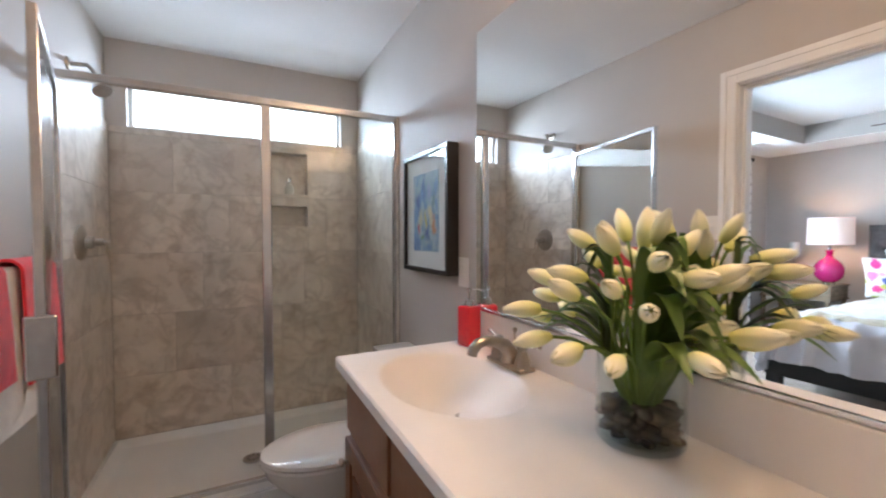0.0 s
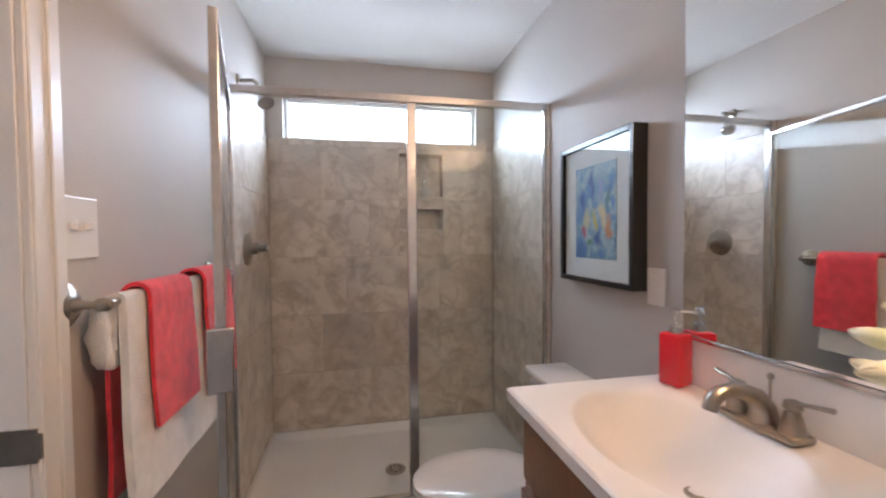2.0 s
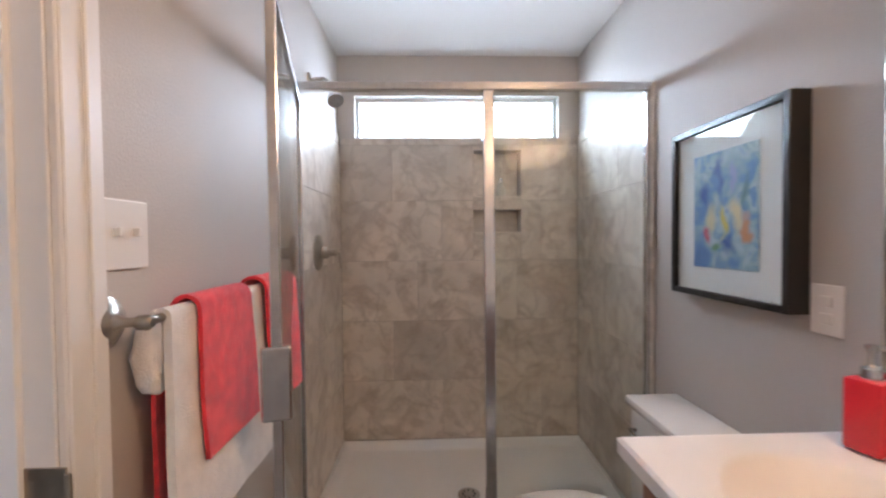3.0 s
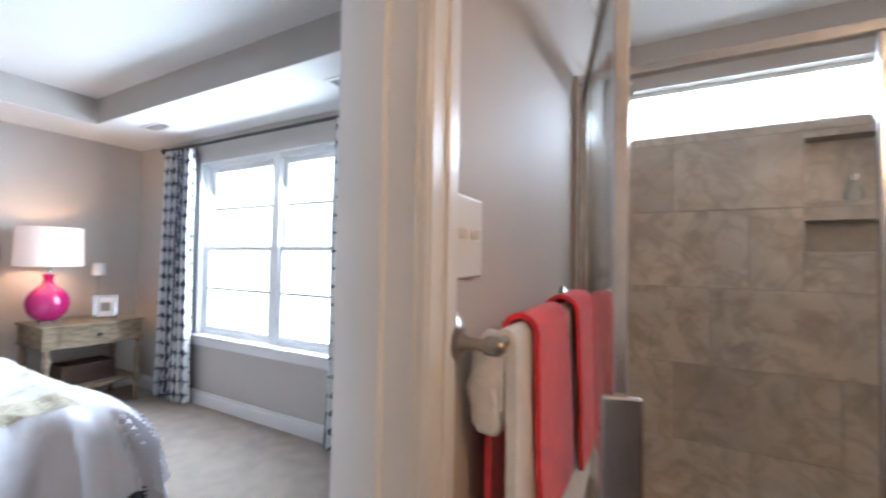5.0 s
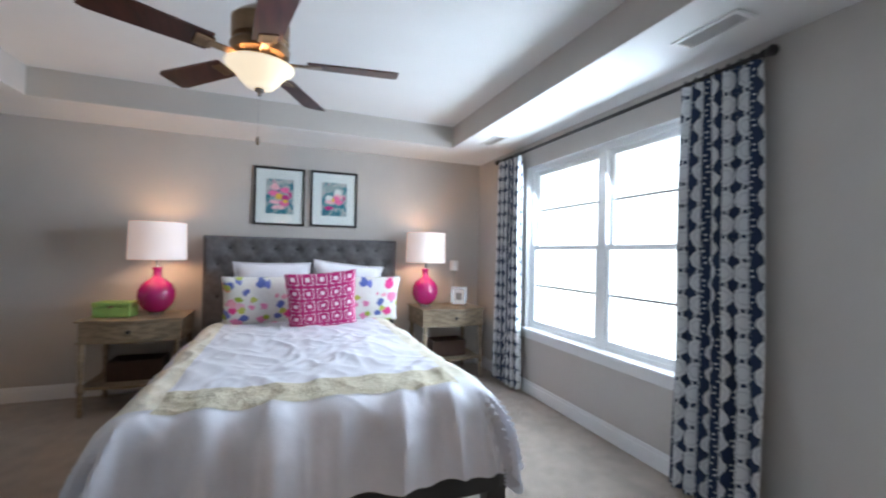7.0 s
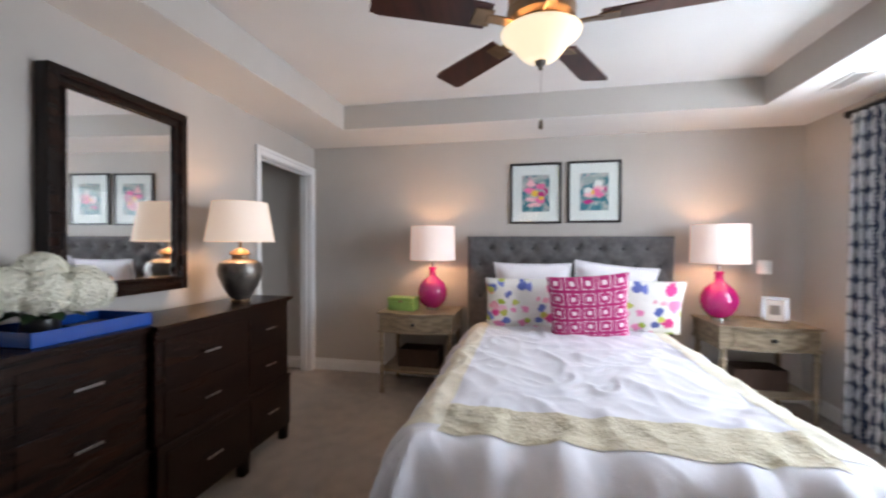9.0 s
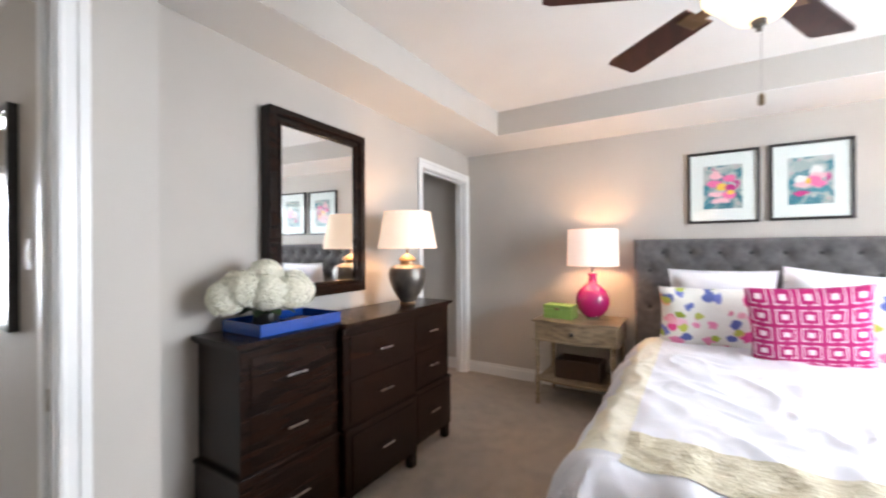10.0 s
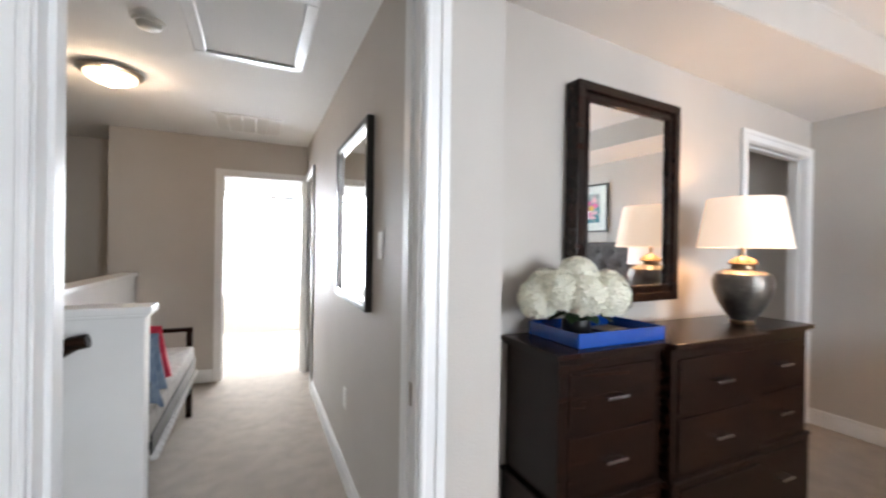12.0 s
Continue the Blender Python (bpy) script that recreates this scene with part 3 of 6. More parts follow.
# ceiling with the raised tray
TX0, TX1, TY0, TY1, TZ = -4.08, -0.55, 0.384, 3.908, 2.644
structure("ceiling", boxes(
    (HX - T, TX0, -T, NY, H, H + 0.1), (TX1, 0.0, 0.45, NY, H, H + 0.1), (TX0, TX1, -T, TY0, H, H + 0.1), (TX0, TX1, TY1, NY, H, H + 0.1), (TX1, 0, -T, 0.45, H, H + 0.1),
    (TX0, TX1, TY0, TY1, TZ + 0.02, TZ + 0.12)), CEIL, "white painted tray ceiling")
for r in ((TX0 - 0.02, TX0 + 0.004, TY0 + 0.004, TY1 - 0.004), (TX1 - 0.004, TX1 + 0.02, TY0 + 0.004, TY1 - 0.004), (TX0, TX1, TY0 - 0.02, TY0 + 0.004), (TX0, TX1, TY1 - 0.004, TY1 + 0.02)):
    structure("tray_side", boxes((*r, H + 0.002, TZ + 0.03)), WALL, "greige painted side of the ceiling tray")
structure("ceiling_bathroom", boxes((0, BX, 0.78, NY, H, H + 0.1)), CEIL, "white painted bathroom ceiling")
structure("ceiling_hall", boxes((-2.32, 2.52, -6.0, -T, H, H + 0.1), (HX, -2.32, -1.5, -T, H, H + 0.1), (0, 2.52, -T, 0.78, H, H + 0.1)), CEIL, "white painted hall ceiling")
# unseen slab added over the ceilings, between the rooms and the sky
structure("roof", boxes((HX - T, 2.6, -6.0, NY + 0.2, 2.85, 2.95)), ROOFING, "plain pale roof deck, unseen, added above the ceilings")


def trim_strip(name, rows, label="white painted baseboard"):
    bm = bmesh.new()
    for x0, x1, y0, y1 in rows:
        box(bm, x0, x1, y0, y1, FZ, 0.02, bevel=0.003, seg=1)
        dx, dy = abs(x1 - x0), abs(y1 - y0)
        if dx > dy:
            box(bm, x0 + 0.001, x1 - 0.001, y0 + 0.0035, y1 - 0.0035, 0.02, 0.052, bevel=0.003, seg=1)
        else:
            box(bm, x0 + 0.0035, x1 - 0.0035, y0 + 0.001, y1 - 0.001, 0.02, 0.052, bevel=0.003, seg=1)
    return structure(name, bm, TRIM, label)


trim_strip("baseboard", [(HX + 0.002, -T, NY - 0.016, NY), (HX, HX + 0.016, -0.27, NY - 0.016), (-T - 0.016, -T, DY1 + 0.07, NY - 0.016)])
trim_strip("baseboard_dresser", [(CX1 + 0.09, 0.27, 0.0, 0.016)]).matrix_world = SKEW
trim_strip("baseboard_hall", [(-1.0, -0.984, -2.54, 0.44), (ED1 + 0.075, 0.66, -3.25, -3.234), (-4.714, -2.75, -1.0, -0.984), (HX, HX + 0.016, -0.984, -0.43)])
trim_strip("baseboard_bathroom", [(0.0, 0.014, DY1 + 0.075, 3.70), (BX - 0.014, BX, 2.93, 3.70)])


def casing(name, axis, at, a0, a1, top, face, width=0.072):
    """Door casing on one face of a wall: axis 'x' runs along x at y = at; face is the side it stands on."""
    for k in range(3):
        bm = bmesh.new()
        for w0, w1, d in ((0, width, 0.014), (width * 0.62, width, 0.020), (0.004, 0.016, 0.018)):
            p0, p1, z0, z1 = ((a0 - w1, a0 - w0, FZ, top + w1), (a1 + w0, a1 + w1, FZ, top + w1), (a0 - w0, a1 + w0, top + w0, top + w1))[k]
            lo, hi = (at, at + face * d) if face > 0 else (at + face * d, at)
            if axis == "x":
                box(bm, p0, p1, lo, hi, z0, z1, bevel=0.002, seg=1)
            else:
                box(bm, lo, hi, p0, p1, z0, z1, bevel=0.002, seg=1)
        structure(name, bm, TRIM, "white moulded door casing")


def jambs(name, axis, f0, f1, a0, a1, top):
    """The lining of a doorway with its stop."""
    mid, t, e = (f0 + f1) / 2, 0.006, 0.002
    for rows in (((a0, a0 + t, f0 - e, f1 + e, FZ, top), (a0 + t, a0 + t + 0.011, mid - 0.018, mid + 0.018, FZ, top - t)),
                 ((a1 - t, a1, f0 - e, f1 + e, FZ, top), (a1 - t - 0.011, a1 - t, mid - 0.018, mid + 0.018, FZ, top - t)),
                 ((a0 + t, a1 - t, f0 - e, f1 + e, top - t, top), (a0 + t, a1 - t, mid - 0.018, mid + 0.018, top - t - 0.011, top - t))):
        bm = bmesh.new()
        for p0, p1, q0, q1, z0, z1 in rows:
            box(bm, *((p0, p1, q0, q1) if axis == "x" else (q0, q1, p0, p1)), z0, z1, bevel=0.001, seg=1)
        structure(name, bm, TRIM, "white painted door jamb")


casing("casing_bathroom", "y", 0.0, DY0, DY1, DZ, 1, 0.075)
casing("casing_bedroom", "y", -T, DY0, DY1, DZ, -1)
jambs("door_jamb_bathroom", "y", -T, 0.0, DY0, DY1, DZ)
casing("casing_closet", "x", 0.0, CX0, CX1, CZ, 1, 0.08)
jambs("door_jamb_closet", "x", -T, 0.0, CX0, CX1, CZ)
for ob in scene.objects:
    if ob.name.startswith(("casing_closet", "door_jamb_closet")):
        ob.matrix_world = SKEW
casing("casing_hall", "x", 0.57, HD0, HD1, DZ, 1, 0.07)
jambs("door_jamb_hall", "x", 0.45, 0.57, HD0, HD1, DZ)
casing("casing_hall_inner", "x", 0.45, HD0, HD1, DZ, -1, 0.07)
casing("casing_hall_end", "x", -3.25, ED0, ED1, DZ, 1, 0.07)
jambs("door_jamb_hall_end", "x", -3.37, -3.25, ED0, ED1, DZ)
casing("casing_side_room", "y", -1.0, -3.17, -2.62, DZ, 1, 0.07)

strike = thing("strike_plate", (0.0, DY1 - 0.006, 0.97), "brushed nickel strike plate on the white bathroom door jamb", "door hardware")
bm = boxes((-0.055, 0.018, -0.003, 0.0, -0.03, 0.03), bevel=0.001)
box(bm, 0.016, 0.026, -0.006, -0.001, -0.022, 0.022, bevel=0.002)
part("plate", bm, NICKEL, strike)
latch = thing("strike_plate", (HD0 + 0.006, 0.515, 0.96), "brushed nickel strike plate on the hall door jamb", "door hardware")
part("plate", boxes((0.0, 0.003, -0.028, 0.028, -0.03, 0.03), bevel=0.001), NICKEL, latch)


def window(name, x0, x1, z0, z1, y, units, hung, label):
    """A white vinyl window set in the wall's opening; the glass stands behind y."""
    w = thing(name, (0, 0, 0), label, "window")
    w["kind"] = "structure"
    f = 0.045 if hung else 0.024
    part("window_frame", boxes((x0, x0 + f, y + 0.05, y + 0.13, z0, z1), (x1 - f, x1, y + 0.05, y + 0.13, z0, z1), (x0 + f, x1 - f, y + 0.05, y + 0.13, z1 - f, z1), (x0 + f, x1 - f, y + 0.05, y + 0.13, z0, z0 + f), bevel=0.004), TRIM, w)
    xs = [x0 + f + (x1 - x0 - 2 * f) * i / units for i in range(units + 1)]
    for i, (a, b) in enumerate(zip(xs, xs[1:])):
        if i:
            part("mullion", boxes((a - 0.045, a + 0.045, y + 0.04, y + 0.135, z0 + 0.002, z1 - 0.002), bevel=0.004), TRIM, w)
        a2, b2 = a + (0.045 if i else 0), b - (0.045 if i < units - 1 else 0)
        if hung:
            zm = (z0 + z1) / 2
            for zz0, zz1, yy in ((z0 + f, zm + 0.02, y + 0.055), (zm - 0.02, z1 - f, y + 0.09)):
                s = 0.032
                sash = part("sash", boxes((a2, a2 + s, yy, yy + 0.03, zz0, zz1), (b2 - s, b2, yy, yy + 0.03, zz0, zz1), (a2 + s, b2 - s, yy, yy + 0.03, zz1 - s - 0.008, zz1), (a2 + s, b2 - s, yy, yy + 0.03, zz0, zz0 + s + 0.008), bevel=0.003), TRIM, w)
                zc = (zz0 + zz1) / 2
                part("muntin", boxes((a2 + s, b2 - s, yy + 0.006, yy + 0.024, zc - 0.009, zc + 0.009)), VENTGREY, sash, "thin grey muntin bar")
                p = part("pane", boxes((a2 + s - 0.004, b2 - s + 0.004, yy + 0.012, yy + 0.016, zz0 + s, zz1 - s)), GLASS, sash)
                p.visible_shadow = False
        else:
            p = part("pane", boxes((a2, b2, y + 0.085, y + 0.09, z0 + f, z1 - f)), GLASS, w)
            p.visible_shadow = False
    return w


w1 = window("window_bedroom", WB[0], WB[1], WB[2], WB[3], NY, 2, True, "white twin double-hung bedroom window with overexposed daylight behind")
part("window_sill", boxes((WB[0] - 0.05, WB[1] + 0.05, NY - 0.05, NY + 0.06, WB[2] - 0.012, WB[2] + 0.012), bevel=0.005), TRIM, w1)
part("apron", boxes((WB[0] - 0.03, WB[1] + 0.03, NY - 0.016, NY - 0.001, WB[2] - 0.09, WB[2] - 0.012), bevel=0.003), TRIM, w1)
part("jamb_liner", boxes((WB[0], WB[0] + 0.004, NY + 0.001, NY + 0.05, WB[2] + 0.012, WB[3]), (WB[1] - 0.004, WB[1], NY + 0.001, NY + 0.05, WB[2] + 0.012, WB[3]), (WB[0], WB[1], NY + 0.001, NY + 0.05, WB[3] - 0.004, WB[3])), TRIM, w1)
w2 = window("window_shower", WS[0], WS[1], WS[2], WS[3], NY, 1, False, "narrow white transom window high in the shower")
part("window_sill", boxes((WS[0], WS[1], NY + 0.002, NY + 0.05, WS[2], WS[2] + 0.006), bevel=0.002), TRIM, w2)
w3 = window("window_far_room", -1.55, 0.35, 0.55, 2.2, -5.80, 2, False, "bright white window of the far room")

# outside
structure("ground", boxes((-200, 200, -200, 200, -3.2, -3.0)), GRASS, "green lawn far below the upper storey")
bd = structure("backdrop_bright_sky", boxes((-45, 12, 9, 9.1, -3, 14)), BRIGHT, "overexposed white daylight outside the bedroom")
bd2 = structure("backdrop_far_room_sky", boxes((-6, 6, -9, -8.9, -3, 5)), BRIGHT2, "overexposed white daylight outside the far room")
bd3 = structure("backdrop_shower_sky", boxes((0.0, 1.5, 5.3, 5.32, 1.7, 3.0)), BRIGHT, "overexposed white daylight outside the transom window")

# ---- bathroom ----
# shower pan
pan = thing("shower_pan", (0, 0, 0), "white acrylic shower pan with a raised curb", "shower pan")
SYF = 3.74
def pan_surface(u, v):
    x, y = 0.004 + u * (BX - 0.008), 3.66 + v * (NY - 3.664)
    d = min(x - 0.0, BX - x, NY - y)
    z = 0.095
    if y < 3.80:
        t = (y - 3.66) / 0.14
        z = 0.092 if 0.06 < t < 0.85 else (0.0 if t <= 0.0 else 0.075)
    elif d > 0.02:
        z = 0.045 + 0.045 * max(0, 1 - (d - 0.02) / 0.05) ** 2 + 0.02 * min(1, math.hypot(x - 0.73, y - 4.06) / 0.8)
        z = z + 0.03 * max(0, 1 - (y - 3.80) / 0.05) ** 2
    return (x, y, z)
part("pan", sheet(pan_surface, 60, 60), PAN, pan, smooth=True)
part("curb_face", boxes((0.004, BX - 0.004, 3.652, 3.664, FZ, 0.088), bevel=0.003), PAN, pan)
drain = part("drain", lathe([(0.0, 0.0), (0.055, 0.0), (0.055, 0.006), (0.048, 0.009), (0.0, 0.009)], 24), CHROME, pan, "round brushed metal drain", True)
drain.location = (0.73, 4.06, 0.052)
# no holes are cut: black squares on the drain give their darkness
bm = bmesh.new()
for i in range(8):
    a = i * math.pi / 4
    box(bm, 0.03 * math.cos(a) - 0.005, 0.03 * math.cos(a) + 0.005, 0.03 * math.sin(a) - 0.005, 0.03 * math.sin(a) + 0.005, 0.0092, 0.0098)
part("drain_hole", bm, BLACKWOOD, drain)

# shower enclosure
enc = thing("shower_enclosure", (0, 0, 0), "framed glass shower enclosure with a chrome frame, its door standing open", "shower enclosure")
ez0, ez1 = 0.092, 1.942
part("header_rail", boxes((0.003, BX - 0.003, SYF - 0.018, SYF + 0.018, ez1 - 0.012, ez1 + 0.022), bevel=0.004), CHROME, enc)
part("sill_rail", boxes((0.003, BX - 0.003, SYF - 0.016, SYF + 0.016, ez0, ez0 + 0.022), bevel=0.004), CHROME, enc)
part("wall_jamb", boxes((BX - 0.026, BX - 0.003, SYF - 0.014, SYF + 0.014, ez0 + 0.022, ez1 - 0.012), bevel=0.003), CHROME, enc)
part("wall_jamb", boxes((0.003, 0.024, SYF - 0.014, SYF + 0.014, ez0 + 0.022, ez1 - 0.012), bevel=0.003), CHROME, enc)
part("post", boxes((0.772, 0.816, SYF - 0.016, SYF + 0.016, ez0 + 0.022, ez1 - 0.012), bevel=0.004), CHROME, enc)
p = part("fixed_pane", boxes((0.816, BX - 0.026, SYF - 0.003, SYF + 0.003, ez0 + 0.022, ez1 - 0.012)), GLASS, enc)
p.visible_shadow = False
door = part("door", boxes((0, 0.02, -0.012, 0.012, 0.03, 1.80), (0.74, 0.757, -0.012, 0.012, 0.03, 1.80), (0.02, 0.74, -0.012, 0.012, 1.78, 1.80), (0.02, 0.74, -0.012, 0.012, 0.03, 0.055), bevel=0.003), CHROME, enc, "narrow chrome frame of the open shower door")
door.matrix_local = pose(0.03, SYF - 0.022, 0.09, 0, 0, -76.3)
p = part("pane", boxes((0.02, 0.74, -0.003, 0.003, 0.055, 1.78)), GLASS, door)
p.visible_shadow = False
hd = part("pull", boxes((0.757, 0.770, -0.032, 0.032, 0.84, 1.005), bevel=0.005), CHROME, door, "satin metal door pull")

# vanity
van = thing("vanity_cabinet", (0, 0, 0), "brown stained oak vanity cabinet with framed doors", "cabinet")
VY0, VY1, VX = 1.15, 2.89, 0.985
part("body", boxes((VX, VX + 0.018, VY0, VY1, 0.02, 0.868), (VX + 0.018, BX - 0.003, VY1 - 0.018, VY1, 0.10, 0.868), (VX + 0.018, BX - 0.003, VY0, VY0 + 0.018, 0.10, 0.868), (VX + 0.018, BX - 0.003, VY0 + 0.018, VY1 - 0.018, 0.10, 0.12), (VX + 0.06, BX - 0.003, VY0, VY1, FZ, 0.10), bevel=0.002), OAK, van)
ys = [VY0 + 0.02, VY0 + 0.45, VY1 - 0.86, VY1 - 0.43, VY1 - 0.02]
for a, b in zip(ys, ys[1:]):
    for z0, z1, nm in ((0.135, 0.665, "door"), (0.69, 0.855, "drawer_front")):
        bm = boxes((VX - 0.019, VX - 0.001, a + 0.012, b - 0.012, z0, z1), bevel=0.003)
        if nm == "door":
            for r in ((VX - 0.026, VX - 0.019, a + 0.012, a + 0.07, z0, z1), (VX - 0.026, VX - 0.019, b - 0.07, b - 0.012, z0, z1), (VX - 0.026, VX - 0.019, a + 0.07, b - 0.07, z1 - 0.058, z1), (VX - 0.026, VX - 0.019, a + 0.07, b - 0.07, z0, z0 + 0.058)):
                box(bm, *r, bevel=0.002, seg=1)
            box(bm, VX - 0.025, VX - 0.019, a + 0.095, b - 0.095, z0 + 0.083, z1 - 0.083, bevel=0.005, seg=1)
        d = part(nm, bm, OAK, van)
        if nm == "door":
            k = lathe([(0.0, 0), (0.006, 0), (0.006, 0.012), (0.014, 0.018), (0.013, 0.026), (0.0, 0.03)], 14)
            bmesh.ops.transform(k, matrix=Matrix.Translation((VX - 0.024, b - 0.045, 0.6)) @ Matrix.Rotation(-math.pi / 2, 4, "Y"), verts=k.verts)
            part("knob", k, NICKEL, d, "brushed nickel knob", True)

# countertop with the moulded basin
SINK = (1.19, 2.585, 0.185, 0.265)
CTOP = 0.905
top = thing("countertop", (0, 0, 0), "glossy white cultured marble top with a moulded oval basin", "countertop")
cx0, cx1, cy0, cy1 = 0.945, BX - 0.003, VY0 - 0.02, 2.925
def counter(u, v):
    x, y = cx0 + u * (cx1 - cx0), cy0 + v * (cy1 - cy0)
    r = math.hypot((x - SINK[0]) / SINK[2], (y - SINK[1]) / SINK[3])
    z = CTOP
    if r < 1.0:
        z = CTOP - 0.006 - 0.122 * (1 - r ** 2.2) ** 1.15
    elif r < 1.22:
        z = CTOP - 0.006 * (1 - (r - 1.0) / 0.22) ** 2
    e = min(x - cx0, y - cy0, cy1 - y)
    if e < 0.006:
        z -= 0.006 - e
    return (x, y, z)
part("basin_top", sheet(counter, 90, 240), MARBLE, top, smooth=True)
part("edge", boxes((cx0, cx1, cy0, cy0 + 0.012, CTOP - 0.037, CTOP - 0.006), (cx0, cx1, cy1 - 0.012, cy1, CTOP - 0.037, CTOP - 0.006), (cx0, cx0 + 0.012, cy0 + 0.012, cy1 - 0.012, CTOP - 0.037, CTOP - 0.006), bevel=0.003), MARBLE, top)
part("backsplash", boxes((BX - 0.022, BX - 0.002, cy0, cy1 - 0.04, CTOP - 0.002, CTOP + 0.125), bevel=0.005), MARBLE, top)
dr = part("drain", lathe([(0, 0), (0.024, 0), (0.024, 0.004), (0.017, 0.007), (0.016, 0.003), (0.0, 0.003)], 20), NICKEL, top, "brushed nickel basin drain", True)
dr.location = (1.235, SINK[1], CTOP - 0.1275)

# faucet
fau = thing("faucet", (1.395, 2.58, CTOP + 0.001), "two-handled brushed nickel centerset faucet on the vanity top", "faucet")
part("base", boxes((-0.03, 0.03, -0.085, 0.085, 0, 0.014), bevel=0.006), NICKEL, fau, smooth=True)
bm = bmesh.new()
pts = [(0, 0, 0.01), (-0.002, 0, 0.042), (-0.02, 0, 0.066), (-0.05, 0, 0.080), (-0.085, 0, 0.087), (-0.112, 0, 0.082), (-0.130, 0, 0.066), (-0.135, 0, 0.048)]
part("spout", tube(bm, pts, [0.030, 0.025, 0.021, 0.017, 0.015, 0.0155, 0.016, 0.015], 14), NICKEL, fau, smooth=True)
for s in (-1, 1):
    h = part("handle_base", lathe([(0.024, 0.01), (0.022, 0.03), (0.016, 0.05), (0.012, 0.06), (0.017, 0.066), (0.015, 0.078), (0.0, 0.084)], 18, cy=s * 0.06), NICKEL, fau, smooth=True)
    part("lever", tube(bmesh.new(), [(0.0, s * 0.06, 0.074), (0.004, s * 0.09, 0.08), (0.01, s * 0.125, 0.084)], [0.007, 0.006, 0.008], 8, 0.7), NICKEL, h, smooth=True)
part("lift_rod", lathe([(0.003, 0.04), (0.003, 0.10), (0.007, 0.104), (0.006, 0.112), (0, 0.116)], 10, cx=0.018), NICKEL, fau, smooth=True)

# soap dispenser
soap = thing("soap_dispenser", (1.402, 2.832, CTOP + 0.003), "square coral red ceramic soap dispenser with a chrome pump", "soap dispenser", rz=15)
part("bottle", boxes((-0.031, 0.031, -0.031, 0.031, 0, 0.142), bevel=0.007), CORAL, soap, smooth=True)
part("collar", lathe([(0.016, 0.142), (0.016, 0.162), (0.011, 0.166), (0.0045, 0.168), (0.0045, 0.195), (0.011, 0.197), (0.011, 0.207), (0, 0.209)], 16), CHROME, soap, smooth=True)
part("nozzle", tube(bmesh.new(), [(0.0, 0.0, 0.202), (0.012, -0.03, 0.203), (0.02, -0.052, 0.198)], [0.005, 0.004, 0.003], 8), CHROME, soap, smooth=True)

# mirror over the vanity
mir = thing("vanity_mirror", (0, 0, 0), "large frameless wall mirror above the vanity", "mirror")
mir.matrix_world = pose(BX - 0.0025, 1.15, 0, 0, 0, 0.7)
part("mirror_glass", boxes((-0.006, 0.0, 0.0, 1.70, 1.042, 2.03), bevel=0.0015), MIRROR, mir)
part("channel", boxes((-0.010, 0.002, 0.0, 1.70, 1.032, 1.0415), bevel=0.001), CHROME, mir)

# vanity light bar
vl = thing("vanity_light", (BX, 2.0, 2.2), "brushed nickel vanity light with frosted glass shades above the mirror", "wall lamp")
part("back_plate", boxes((-0.03, -0.001, -0.3, 0.3, -0.04, 0.04), bevel=0.004), NICKEL, vl)
for dy in (-0.2, 0, 0.2):
    part("shade", lathe([(0.03, 0.02), (0.045, -0.02), (0.06, -0.09)], 20, cx=-0.1, cy=dy, cap=False), SCONCE, vl, smooth=True)
    part("arm", tube(bmesh.new(), [(-0.02, dy, 0.0), (-0.06, dy, 0.03), (-0.1, dy, 0.025)], 0.008, 8), NICKEL, vl, smooth=True)
for dy in (-0.2, 0, 0.2):
    lamp("vanity_lamp", "POINT", pose(BX - 0.1, 2.0 + dy, 2.09), 10.5, WARM, 0.16)

# outlet and switch plates
def plate(name, loc, rz, w, h, kind, label):
    o = thing(name, loc, label, "wall plate", rz=rz)
    part("cover", boxes((-w / 2, w / 2, -0.006, 0, -h / 2, h / 2), bevel=0.003), PLASTIC, o)
    n = max(1, round(w / 0.07))
    for i in range(n):
        cx = (i - (n - 1) / 2) * 0.046
        if kind == "rocker":
            part("rocker", boxes((cx - 0.016, cx + 0.016, -0.010, -0.005, -0.033, 0.033), bevel=0.002), PLASTIC, o)
        elif kind == "toggle":
            part("toggle", boxes((cx - 0.004, cx + 0.004, -0.02, -0.006, -0.004, 0.012), bevel=0.002), PLASTIC, o)
        else:
            for dz in (-0.02, 0.02):
                part("socket", boxes((cx - 0.015, cx + 0.015, -0.009, -0.005, dz - 0.013, dz + 0.013), bevel=0.003), PLASTIC, o)
    return o


plate("wall_switch", (0.0, 2.822, 1.342), 90, 0.125, 0.125, "toggle", "white double toggle switch plate on the bathroom wall")
plate("wall_outlet", (BX, 2.985, 1.155), -90, 0.078, 0.118, "socket", "white outlet plate beside the vanity mirror")
plate("wall_switch", (-1.0, -0.22, 1.345), 90, 0.075, 0.12, "rocker", "white rocker switch plate on the hall wall")
plate("wall_switch", (-1.0, -1.56, 1.31), 90, 0.075, 0.12, "rocker", "white rocker switch plate on the hall wall beyond the mirror")
plate("wall_outlet", (-1.0, -0.95, 0.42), 90, 0.075, 0.12, "socket", "white outlet plate low on the hall wall")

